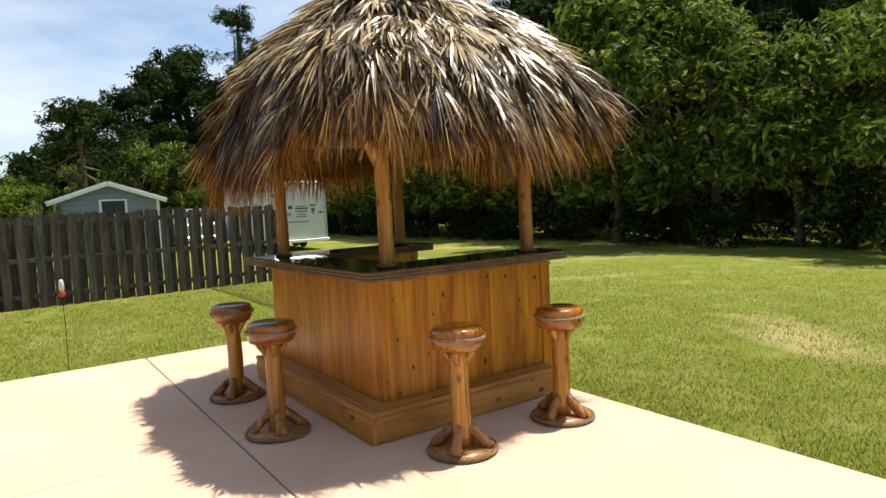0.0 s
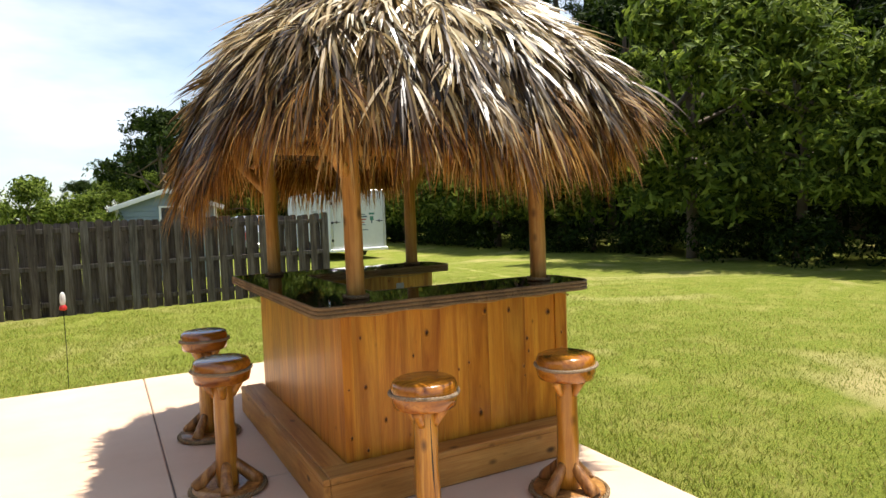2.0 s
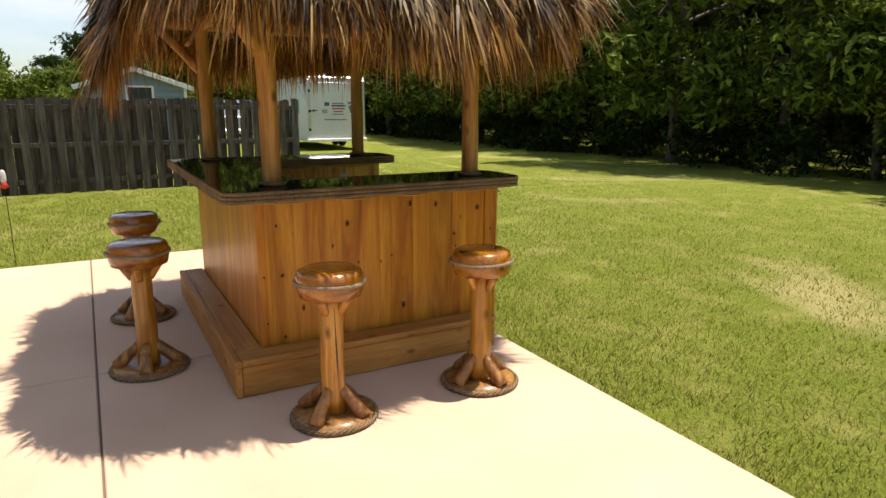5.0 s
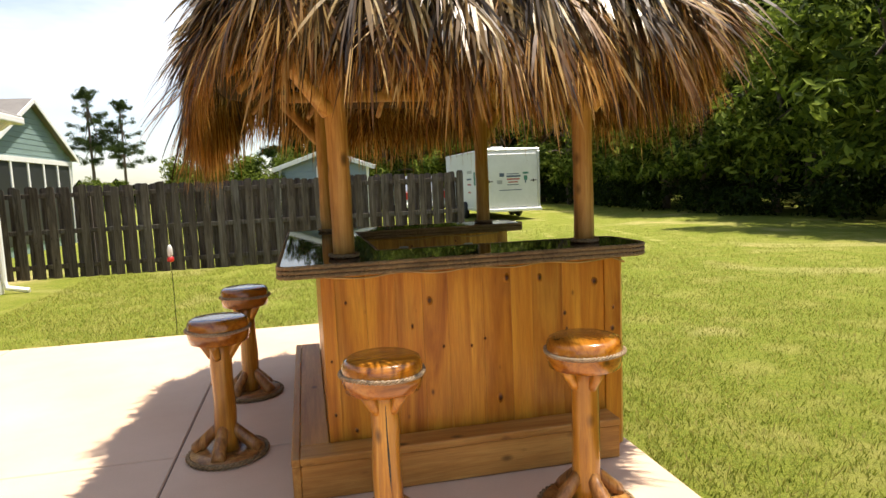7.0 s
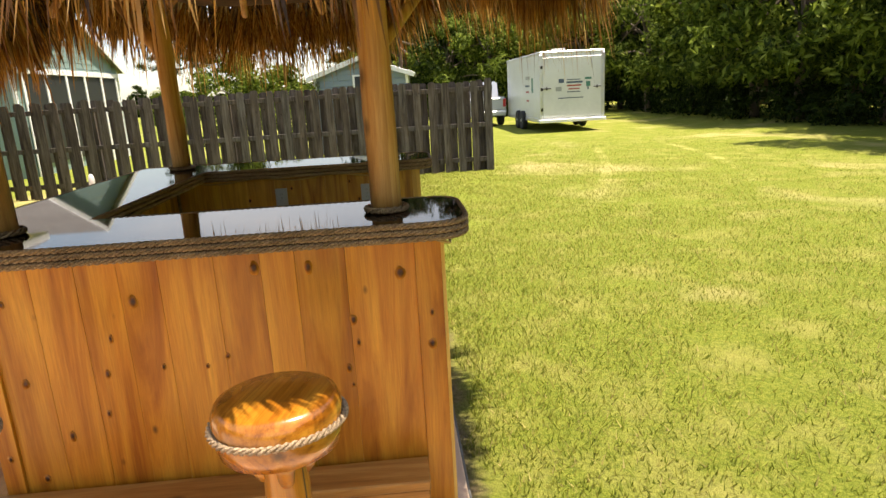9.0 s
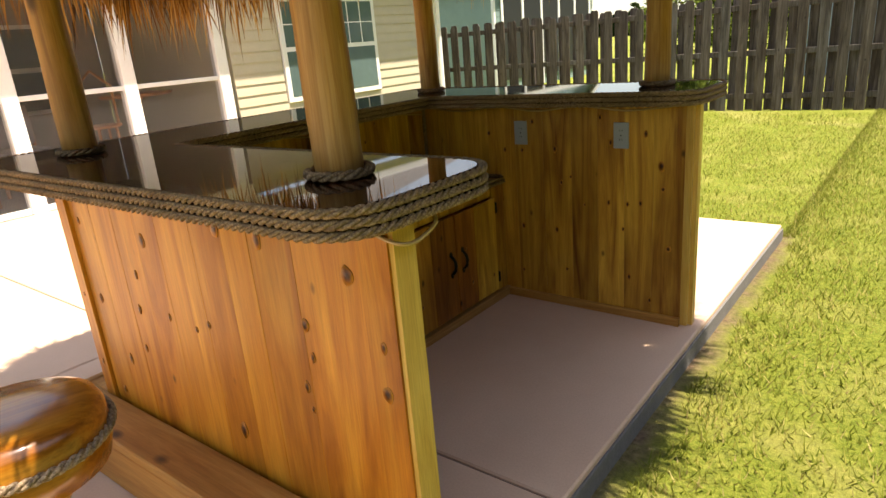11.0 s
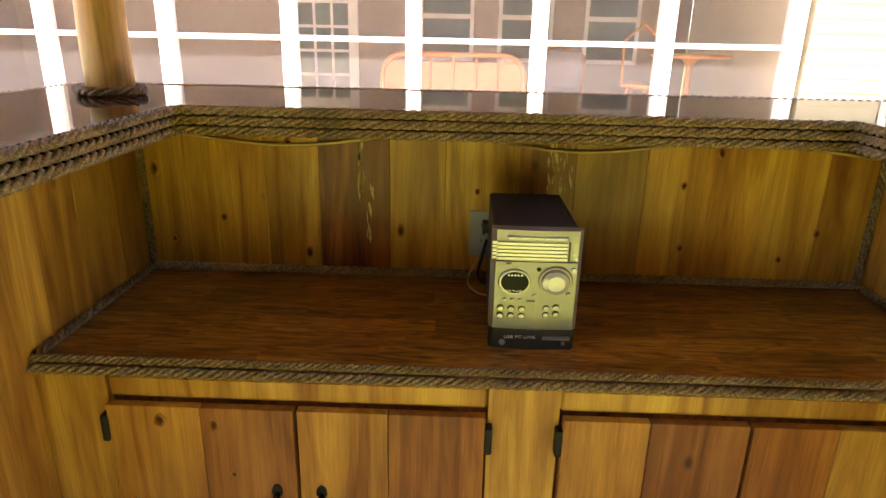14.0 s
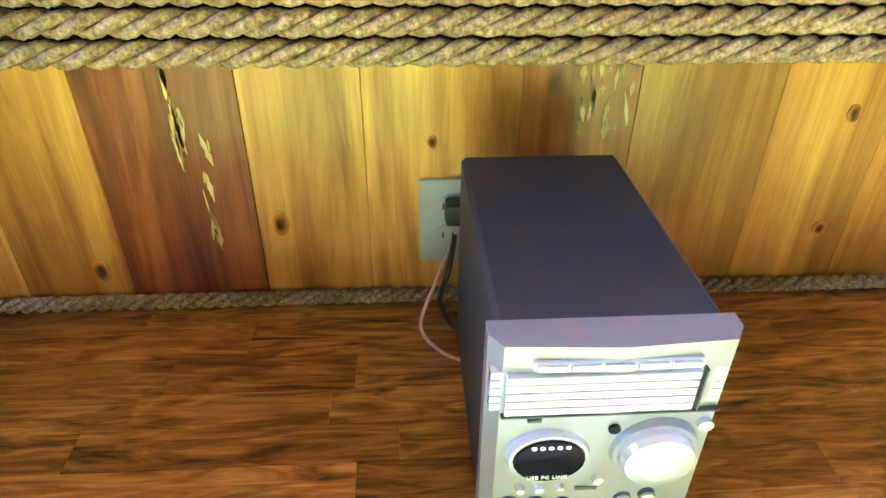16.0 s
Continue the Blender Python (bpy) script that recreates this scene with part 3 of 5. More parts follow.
def core_mesh():
    verts, faces, n, rows = [], [], 72, 18
    for layer, inset in ((0, 0.03), (1, 0.13)):
        for j in range(rows + 1):
            for i in range(n):
                p, d, side, out = dome(0.02 + 0.85 * j / rows, 2 * math.pi * i / n)
                verts.append(tuple(p - out * inset))
    for layer in range(2):
        o = layer * (rows + 1) * n
        for j in range(rows):
            for i in range(n):
                k = (i + 1) % n
                f = (o + j * n + i, o + (j + 1) * n + i, o + (j + 1) * n + k, o + j * n + k)
                faces.append(f if layer == 0 else f[::-1])
    o = (rows + 1) * n
    for i in range(n):
        k = (i + 1) % n
        faces.append((rows * n + i, o + rows * n + i, o + rows * n + k, rows * n + k))
    return verts, faces


def add_blade(verts, faces, p, d, side, out, length, width, lift, droop):
    """One tapered, folded blade: it leaves the roof by lift and then hangs."""
    base, n, q, way = len(verts), 4, p.copy(), (d + out * lift).normalized()
    for i in range(n):
        t = i / n
        w = width * (0.55 + 0.9 * t if t < 0.5 else 1.55 - 1.1 * t) * 0.5
        verts.append(tuple(q - side * w))
        verts.append(tuple(q + side * w + out * w * 0.5))
        way = (way + Vector((0, 0, -droop / n))).normalized()
        q = q + way * (length / n)
    verts.append(tuple(q))
    for i in range(n - 1):
        a = base + 2 * i
        faces.append((a, a + 1, a + 3, a + 2))
    faces.append((base + 2 * n - 2, base + 2 * n - 1, base + 2 * n))


def fronds(courses, spread, lengths, widths, lift, droop, per, gap, seed, ragged=0.2):
    """Courses of fan-shaped palm fronds; ragged sets how unevenly they stand out from one another."""
    r = random.Random(seed)
    verts, faces = [], []
    for u in courses:
        p0 = dome(u, 0)[0]
        count = max(6, int(max(0.5, 7.2 * (p0.x - CX)) / gap))
        for k in range(count):
            ang = 2 * math.pi * (k + r.random()) / count
            p, d, side, out = dome(u + r.uniform(-0.03, 0.03), ang)
            tilt, scale = r.gauss(0, 0.25), r.uniform(1 - ragged, 1 + ragged)
            rise = lift * r.uniform(-0.1, 1.9) * min(1.0, 0.15 + 2.2 * u)
            if r.random() < 0.12:
                rise += 0.35 * ragged / 0.2 * min(1.0, u * 1.6)
            curl = r.uniform(0.5, 1.4)
            for b in range(per):
                a = tilt + spread * (2 * (b + r.random()) / per - 1)
                way = (d * math.cos(a) + side * math.sin(a)).normalized()
                across = (side * math.cos(a) - d * math.sin(a)).normalized()
                across = (across * math.cos(w := r.uniform(-0.6, 0.6)) + out * math.sin(w)).normalized()
                start = p + side * (0.05 * math.sin(a)) + out * r.uniform(-0.01, 0.03) + d * r.uniform(-0.05, 0.05)
                add_blade(verts, faces, start, way, across, out, r.uniform(*lengths) * scale * (1 - 0.35 * abs(a)), r.uniform(*widths), rise + r.uniform(-0.08, 0.12), droop * curl * r.uniform(0.7, 1.3))
    return verts, faces


roof = thing("thatched_roof", "domed roof of weathered grey-brown palm fronds", "thatched roof")
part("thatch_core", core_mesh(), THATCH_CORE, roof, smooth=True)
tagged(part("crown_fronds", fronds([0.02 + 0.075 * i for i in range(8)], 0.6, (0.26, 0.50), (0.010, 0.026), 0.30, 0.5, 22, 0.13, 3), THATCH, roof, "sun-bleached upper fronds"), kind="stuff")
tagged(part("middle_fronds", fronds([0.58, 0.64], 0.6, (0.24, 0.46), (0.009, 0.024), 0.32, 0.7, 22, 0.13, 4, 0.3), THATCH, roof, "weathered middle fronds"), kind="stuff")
tagged(part("skirt_fronds", fronds([0.70, 0.76, 0.82], 0.6, (0.24, 0.46), (0.008, 0.022), 0.30, 0.8, 24, 0.13, 9, 0.3), THATCH_MID, roof, "grey-brown lower fronds, shade put into their colour"), kind="stuff")
tagged(part("thatch_filling", fronds([0.30 + 0.09 * i for i in range(8)], 0.7, (0.16, 0.34), (0.006, 0.014), 0.16, 0.5, 18, 0.13, 6), THATCH_LOW, roof, "dry leaf packing with gap shade in its colour"), kind="stuff")
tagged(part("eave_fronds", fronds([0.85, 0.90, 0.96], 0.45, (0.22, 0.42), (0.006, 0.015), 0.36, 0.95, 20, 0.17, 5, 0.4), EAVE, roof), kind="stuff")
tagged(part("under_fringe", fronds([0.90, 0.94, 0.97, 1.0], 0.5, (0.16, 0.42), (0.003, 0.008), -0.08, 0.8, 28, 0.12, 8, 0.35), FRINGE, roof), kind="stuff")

# knots in the boards, let in a little proud
def knots(places, to_world, parent):
    for u, v, r in places:
        r *= rng.uniform(1.05, 1.4)
        at, seed, tall = to_world(u, v), rng.uniform(0, 50), rng.uniform(1.0, 1.6)
        line = []
        for k in range(20):
            a = 2 * math.pi * k / 20
            q = r * (1 + 0.28 * noise.noise(Vector((math.cos(a), math.sin(a), seed))))
            line.append((q * 0.85 * math.cos(a), q * tall * math.sin(a)))
        bm = prism(line, -0.001, 0.0009)
        bmesh.ops.transform(bm, matrix=at, verts=bm.verts)
        part("knot", bm, KNOT, parent, smooth=True)


FRONT_KNOTS = [(0.11, 0.86, 9), (0.13, 0.59, 14), (0.51, 0.84, 14), (0.42, 0.72, 9), (0.39, 0.6, 8), (0.37, 0.46, 8), (0.24, 0.39, 10), (0.57, 0.61, 8), (0.78, 0.63, 9), (0.71, 0.6, 8), (0.90, 0.92, 15), (1.07, 0.91, 12), (1.365, 0.87, 16), (1.2, 0.72, 11), (1.21, 0.64, 8), (1.17, 0.55, 10), (1.18, 0.49, 7), (0.13, 0.24, 13), (0.85, 0.32, 15)]
BACK_KNOTS = [(0.49, 0.86, 10), (0.68, 0.78, 9), (0.86, 0.79, 10), (0.94, 0.66, 7), (1.13, 0.55, 11), (1.01, 0.53, 7), (1.28, 0.56, 10), (0.86, 0.39, 9), (1.38, 0.63, 9), (1.2, 0.43, 7), (1.41, 0.36, 11), (1.23, 0.2, 9), (0.91, 0.19, 8), (1.3, 0.87, 9), (1.09, 0.94, 8), (0.58, 0.78, 8), (0.55, 0.52, 9), (0.67, 0.39, 10), (0.89, 0.63, 8), (1.22, 0.55, 7), (1.37, 0.73, 12), (1.14, 0.83, 9), (0.66, 0.15, 9), (0.74, 0.92, 9), (1.33, 0.10, 9)]
INNER_KNOTS = [(0.11, 0.89, 11), (0.14, 0.71, 9), (0.27, 0.77, 9), (0.44, 0.96, 9), (0.48, 0.685, 10), (0.712, 0.747, 12), (1.393, 0.88, 7), (1.405, 0.722, 9), (1.73, 0.77, 9), (1.65, 0.7, 6), (0.898, 0.852, 7), (1.47, 0.96, 9)]
UP_FRONT = Matrix(((1, 0, 0, 0), (0, 0, -1, 0), (0, 1, 0, 0), (0, 0, 0, 1)))
UP_RIGHT = Matrix(((0, 0, 1, 0), (1, 0, 0, 0), (0, 1, 0, 0), (0, 0, 0, 1)))
MM = 0.001
knots([(u, v, r * MM) for u, v, r in FRONT_KNOTS], lambda u, v: Matrix.Translation((u, 0.0, v)) @ UP_FRONT, bar)
knots([(u, v, r * MM) for u, v, r in BACK_KNOTS], lambda u, v: Matrix.Translation((u, D - 0.072, v)) @ UP_FRONT, bar)
knots([(u, v, r * MM * 0.9) for u, v, r in INNER_KNOTS], lambda u, v: Matrix.Translation((0.0682, u, v)) @ UP_RIGHT, bar)
knots([(1.46, 0.73, 0.008), (1.455, 0.62, 0.013), (0.03, 0.59, 0.008), (0.035, 0.33, 0.009)], lambda u, v: Matrix.Translation((u, -0.0123, v)) @ UP_FRONT, bar)


DOOR_KNOTS = [(0.31, 0.525, 10), (0.41, 0.52, 9), (0.44, 0.41, 7), (0.70, 0.30, 8), (0.235, 0.33, 8), (1.51, 0.19, 9), (1.70, 0.16, 8), (1.47, 0.37, 7), (0.45, 0.17, 8), (1.12, 0.20, 8), (0.83, 0.14, 9)]
knots([(u, v, r * MM) for u, v, r in DOOR_KNOTS], lambda u, v: Matrix.Translation((0.5775, u, v)) @ UP_RIGHT, bar)
# bare slivers where the face of a board has split away
def slivers(count, y0, y1, z0, z1, parent, seed):
    r = random.Random(seed)
    for _ in range(count):
        y, z, w, h = r.uniform(y0, y1), r.uniform(z0, z1), r.uniform(0.0015, 0.005), r.uniform(0.012, 0.05)
        side = [(w * r.uniform(0.4, 1.0) * math.sin(math.pi * (k + 0.3) / 6.6), h * (k / 6 - 0.5)) for k in range(7)]
        line = side + [(-a * r.uniform(0.5, 1.0), b) for a, b in side[::-1]]
        bm = prism(line, 0, 0.0006)
        bmesh.ops.transform(bm, matrix=Matrix.Translation((0.0681, y, z)) @ UP_RIGHT @ Matrix.Rotation(r.uniform(-0.1, 0.25), 4, "Z"), verts=bm.verts)
        part("sliver", bm, BARE, parent)


BARE = wood("bare_pale_wood", (0.42, 0.26, 0.10), (0.62, 0.44, 0.20), (0.74, 0.58, 0.32), knots=0, vary=0.2, rough=0.7)
slivers(16, 0.608, 0.622, 0.84, 0.99, bar, 1)
slivers(10, 0.628, 0.645, 0.72, 0.86, bar, 2)
slivers(34, 1.06, 1.124, 0.86, 0.99, bar, 3)

# ---- bar stools ----
def stool():
    s = thing("bar_stool", "varnished log bar stool with rope-bound round seat", "bar stool", group="bar stools")
    seat = part("seat", lathe([(0.105, 0.598), (0.144, 0.612), (0.154, 0.65), (0.153, 0.705), (0.144, 0.726), (0.126, 0.734), (0.05, 0.736)], 36), SEAT_TOP, s, "thick round varnished seat", smooth=True)
    for z in (0.676,):
        ring = [((0.157 + 0.002 * math.sin(3 * a)) * math.cos(a), (0.157 + 0.002 * math.sin(3 * a)) * math.sin(a), z + 0.003 * math.sin(2 * a)) for a in np.linspace(0, 2 * math.pi, 170, endpoint=False)]
        part("seat_rope", rope(ring, 0.0095, True, 0.055), ROPE, seat, "pale twisted rope", smooth=True)
    part("pole", log_between((0, 0, 0.03), (0, 0, 0.615), 0.060, 0.052, 18, 0.12), STOOL_WOOD, s, smooth=True)
    seam = [(0.053 * math.cos(-1.75 + 0.05 * math.sin(9 * z)), 0.053 * math.sin(-1.75 + 0.05 * math.sin(9 * z)), z) for z in np.linspace(0.10, 0.56, 14)]
    part("drying_crack", tube(seam, lambda t: 0.0035 * math.sin(math.pi * (0.08 + 0.84 * t)) + 0.0055 * t * (1 - t), 6), BLACK_CORD, s, "dark drying crack along the pole")
    for k in range(4):
        a = math.pi / 2 * k + 0.5
        c, d = math.cos(a), math.sin(a)
        part("seat_brace", log_between((c * 0.045, d * 0.045, 0.525), (c * 0.09, d * 0.09, 0.607), 0.018, 0.026, 10), STOOL_WOOD, s, smooth=True)
        part("root_brace", log_between((c * 0.165, d * 0.165, 0.028), (c * 0.035, d * 0.035, 0.155), 0.036, 0.026, 10, 0.25), ROOT, s, "rough dark root brace", smooth=True)
    base = part("base_disc", lathe([(0.185, 0.002), (0.190, 0.012), (0.186, 0.030), (0.10, 0.033)], 40), ROOT, s, "round wooden base disc", smooth=True)
    ring = [(0.197 * math.cos(a), 0.197 * math.sin(a), 0.016) for a in np.linspace(0, 2 * math.pi, 190, endpoint=False)]
    part("base_rope", rope(ring, 0.014, True, 0.09), DARK_ROPE, base, "brown rope round the base", smooth=True)
    return s


first = stool()
first.matrix_basis = pose(0.205, -0.565, 0, 0, 0, 12) @ Matrix.Scale(1.02, 4)
first.scale = (1.02,) * 3
for x, y, a in ((1.045, -0.56, 75), (-0.53, 0.50, 140), (-0.485, 1.52, 205)):
    copy_thing(first, pose(x, y, 0, 0, 0, a))

# ---- cabinet under the shelf ----
cab = thing("base_cabinet", "knotty cedar cabinet with four plank doors", "cabinet")
part("carcass", box((0.07, 0.076, 0.046), (0.535, 1.854, 0.598), 0.002), REDDISH, cab)
for a, b in ((0.075, 0.205), (0.919, 1.052), (1.744, 1.854)):
    board((0.536, a, 0.046), (0.556, b, 0.604), CABINET, cab, "stile")
for a, b in ((0.206, 0.918), (1.053, 1.743)):
    board((0.536, a, 0.556), (0.553, b, 0.604), CABINET, cab, "top_rail", 0.006)
    board((0.536, a, 0.046), (0.550, b, 0.066), CABINET, cab, "bottom_rail")


def iron_handle(parent, y, z):
    pts = [(0.5795, y, z - 0.046), (0.588, y, z - 0.038), (0.600, y, z - 0.022), (0.604, y, z), (0.600, y, z + 0.022), (0.588, y, z + 0.038), (0.5795, y, z + 0.046)]
    grip = part("handle", tube(pts, lambda t: 0.0055 + 0.003 * math.sin(math.pi * t), 8), BLACK_IRON, parent, "black wrought-iron pull", smooth=True)
    for s in (-1, 1):
        bm = prism([(math.cos(q) * 0.011, math.sin(q) * (0.018 if math.sin(q) * s > 0 else 0.010)) for q in np.linspace(0, 2 * math.pi, 12, endpoint=False)], 0, 0.003)
        bmesh.ops.transform(bm, matrix=Matrix.Translation((0.5765, y, z + s * 0.048)) @ Matrix(((0, 0, 1, 0), (1, 0, 0, 0), (0, 1, 0, 0), (0, 0, 0, 1))), verts=bm.verts)
        part("plate", bm, BLACK_IRON, grip)


def door_leaf(a, b, split, hinge, pull, one, two):
    leaf = part("door", box((0.557, a + 0.002, 0.069), (0.562, b - 0.002, 0.553), 0), REDDISH, cab)
    board((0.5575, a + 0.003, 0.068), (0.577, split - 0.0008, 0.554), one, leaf, "door_board")
    board((0.5575, split + 0.0008, 0.068), (0.577, b - 0.003, 0.554), two, leaf, "door_board")
    for z in (0.135, 0.505):
        part("hinge", box((0.5572, hinge - 0.007, z - 0.028), (0.583, hinge + 0.007, z + 0.028), 0.005, segments=2), BLACK_IRON, leaf)
    iron_handle(leaf, pull, 0.325)


door_leaf(0.207, 0.562, 0.385, 0.204, 0.520, CABINET, DARK_AMBER)
door_leaf(0.563, 0.917, 0.735, 0.921, 0.606, CABINET, DARK_AMBER)
door_leaf(1.054, 1.397, 1.215, 1.050, 1.352, CABINET, DARK_AMBER)
door_leaf(1.398, 1.742, 1.555, 1.746, 1.443, DARK_AMBER, CABINET)

shelf = thing("back_shelf", "dark stained butcher-block shelf with a varnished surface", "shelf")
part("shelf_core", box((0.068, 0.074, 0.606), (0.556, 1.856, 0.622), 0.001), STAVE, shelf)
x = 0.0682
while x < 0.545:
    w = min(rng.choice((0.044, 0.05, 0.056)), 0.556 - x)
    y = 0.0745 - rng.uniform(0, 0.3)
    while y < 1.855:
        length = rng.uniform(0.18, 0.52)
        lo, hi = max(y, 0.0745), min(y + length, 1.8555)
        if hi - lo > 0.02:
            part("stave", box((x + 0.0002, lo + 0.0002, 0.6222), (x + w - 0.0002, hi - 0.0002, 0.632), 0), STAVE, shelf)
        y += length
    x += w


def rope_run(name, points, r, parent, mat=None, label="twisted brown rope trim"):
    return part(name, rope(resample(points, 0.004), r, False, r * 5.4), mat or DARK_ROPE, parent, label, smooth=True)


rope_run("front_rope", [(0.559, 0.076, 0.6385), (0.559, 1.856, 0.6385)], 0.0080, shelf)
rope_run("front_rope", [(0.567, 0.076, 0.620), (0.567, 1.856, 0.620)], 0.0100, shelf)
# Back rope gets the paler colour to make up for shade in its corner.
rope_run("back_rope", [(0.080, 0.085, 0.6425), (0.080, 1.846, 0.6425)], 0.0105, shelf, ROPE)
rope_run("side_rope", [(0.086, 0.082, 0.642), (0.560, 0.082, 0.642)], 0.0095, shelf)
rope_run("side_rope", [(0.086, 1.848, 0.642), (0.560, 1.848, 0.642)], 0.0095, shelf)
rope_run("corner_rope", [(0.077, 0.082, 0.655), (0.077, 0.082, 1.005)], 0.0095, shelf)
rope_run("corner_rope", [(0.077, 1.848, 0.655), (0.077, 1.848, 1.005)], 0.0095, shelf)

# ---- stereo on the shelf ----
DARK_PLASTIC = plain("charcoal_plastic", (0.022, 0.022, 0.025), 0.55, wear=0.15, scale=200, relief=0.15)
SILVER = plain("silver_plastic", (0.27, 0.258, 0.275), 0.28, 0.4, wear=0.06, scale=120, relief=0.02)
LIGHT_SILVER = plain("bright_silver_button", (0.50, 0.485, 0.52), 0.2, 0.4, wear=0.05, relief=0.02)
DISPLAY = plain("dark_display", (0.006, 0.006, 0.010), 0.08, wear=0.0, relief=0, spec=0.12)
INK = plain("grey_print", (0.05, 0.05, 0.05), 0.5, wear=0.0, relief=0)
PALE_INK = plain("pale_print", (0.75, 0.75, 0.73), 0.5, wear=0.0, relief=0)
stereo = thing("mini_stereo", "silver and charcoal compact stereo standing on the shelf", "stereo")
stereo.matrix_basis = Matrix.Translation((0.447, 1.004, 0.632)) @ Matrix.Diagonal((1.12, 1.11, 1.0, 1))


def fbox(name, y0, y1, z0, z1, d0, d1, mat, parent, bevel=0.001, label="", segments=1):
    """A block on the stereo's face: y to the right as seen from in front, z from its foot, depth outwards."""
    return part(name, box((d0, y0, z0), (d1, y1, z1), bevel, segments=segments), mat, parent, label)


def fdisc(name, y, z, r, d0, d1, mat, parent, label="", n=24, dome_top=0.0, ry=1.0):
    rows = [(r, 0), (r, (d1 - d0) * 0.6), (r * 0.93, d1 - d0)]
    if dome_top:
        rows += [(r * 0.6, d1 - d0 + dome_top * 0.7), (r * 0.15, d1 - d0 + dome_top)]
    m = Matrix.Translation((d0, y, z)) @ Matrix(((0, 0, 1, 0), (1, 0, 0, 0), (0, ry, 0, 0), (0, 0, 0, 1)))
    return part(name, lathe(rows, n, m), mat, parent, label, smooth=False)


body = fbox("body", -0.072, 0.074, 0.004, 0.240, -0.265, -0.012, DARK_PLASTIC, stereo, 0.004, "charcoal cabinet")
face = part("front_panel", prism([(-0.012, -0.0775), (0.0, -0.0695), (0.004, 0.0), (0.0, 0.0695), (-0.012, 0.0775), (-0.024, 0.0775), (-0.024, -0.0775)], 0.042, 0.243), SILVER, stereo, "silver front panel")
foot = part("lower_panel", prism([(-0.010, -0.0765), (0.002, -0.0695), (0.006, 0.0), (0.002, 0.0695), (-0.010, 0.0765), (-0.024, 0.0765), (-0.024, -0.0765)], 0.0, 0.0418), DARK_PLASTIC, stereo, "dark lower panel")
slot = fbox("tray_slot", -0.052, 0.050, 0.2245, 0.2325, -0.001, 0.0048, GREY_PLATE, face)
for i in range(5):
    fbox("tray_button", -0.050 + 0.02 * i, -0.0325 + 0.02 * i, 0.2262, 0.2312, 0.0005, 0.0072, LIGHT_SILVER, slot, 0.0006)
for i in range(5):
    fbox("louver", -0.0675, 0.050, 0.1855 + 0.0072 * i, 0.1918 + 0.0072 * i, -0.006, 0.0058, LIGHT_SILVER, face, 0.0006)
    for y0, y1 in ((-0.0765, -0.069), (0.060, 0.0685)):
        fbox("side_louver", y0, y1, 0.1855 + 0.0072 * i, 0.1918 + 0.0072 * i, -0.014, 0.0005, LIGHT_SILVER, face, 0.0006)
fbox("seam", 0.0530, 0.0541, 0.184, 0.222, -0.004, 0.0055, INK, face, 0)
fbox("seam", -0.069, 0.069, 0.1815, 0.1826, -0.004, 0.0046, INK, face, 0)
fbox("logo_bar", -0.052, -0.043, 0.1765, 0.1783, -0.002, 0.0043, INK, face, 0)
bezel = fdisc("display_bezel", -0.036, 0.141, 0.0285, -0.006, 0.0075, LIGHT_SILVER, face, "oval display surround", ry=0.92)
disp = fdisc("display", -0.036, 0.1415, 0.0250, -0.002, 0.0092, DISPLAY, bezel, "dark oval display", ry=0.9)
for i in range(5):
    fdisc("disc_light", -0.047 + 0.0055 * i, 0.1565, 0.0019, 0.006, 0.0096, PALE_INK, disp, n=10)
knob_ring = fdisc("knob_ring", 0.033, 0.145, 0.0300, -0.006, 0.0078, SILVER, face, "volume knob surround")
fdisc("volume_knob", 0.033, 0.145, 0.0245, 0.004, 0.017, LIGHT_SILVER, knob_ring, "domed silver volume knob", 32, 0.004)
fdisc("sensor", 0.004, 0.168, 0.0042, -0.002, 0.0062, DISPLAY, face, n=14)
fdisc("round_button", 0.064, 0.166, 0.0055, -0.006, 0.0048, LIGHT_SILVER, face, n=16, dome_top=0.0005)
fdisc("round_button", 0.000, 0.114, 0.0042, -0.004, 0.0078, LIGHT_SILVER, face, n=16, dome_top=0.0005)
fdisc("round_button", 0.058, 0.117, 0.0042, -0.004, 0.0055, LIGHT_SILVER, face, n=16, dome_top=0.0005)
fbox("logo_bar", -0.014, 0.001, 0.1010, 0.1042, -0.002, 0.0047, INK, face, 0)
for i in range(3):
    fdisc("small_button", -0.052 + 0.0135 * i, 0.1035, 0.0034, -0.004, 0.0066, LIGHT_SILVER, face, n=12, dome_top=0.0004)
    for z in (0.085, 0.070):
        rim = fdisc("button_rim", -0.058 + 0.0185 * i, z, 0.0068, -0.006, 0.0052, INK, face, n=16)
        fdisc("button", -0.058 + 0.0185 * i, z, 0.0056, -0.004, 0.0072, LIGHT_SILVER, rim, n=16, dome_top=0.0005)
for y, z in ((0.021, 0.088), (0.038, 0.090), (0.021, 0.074), (0.038, 0.076)):
    rim = fdisc("button_rim", y, z, 0.0064, -0.006, 0.0052, INK, face, n=16)
    fdisc("button", y, z, 0.0053, -0.004, 0.0072, LIGHT_SILVER, rim, n=16, dome_top=0.0005)
fdisc("headphone_jack", -0.052, 0.0135, 0.0055, -0.002, 0.0068, LIGHT_SILVER, foot, n=16)
fdisc("line_jack", 0.055, 0.014, 0.0035, -0.002, 0.0062, SILVER, foot, n=14)
fbox("usb_flap", 0.018, 0.066, 0.022, 0.029, -0.004, 0.0082, SILVER, foot, 0.001)


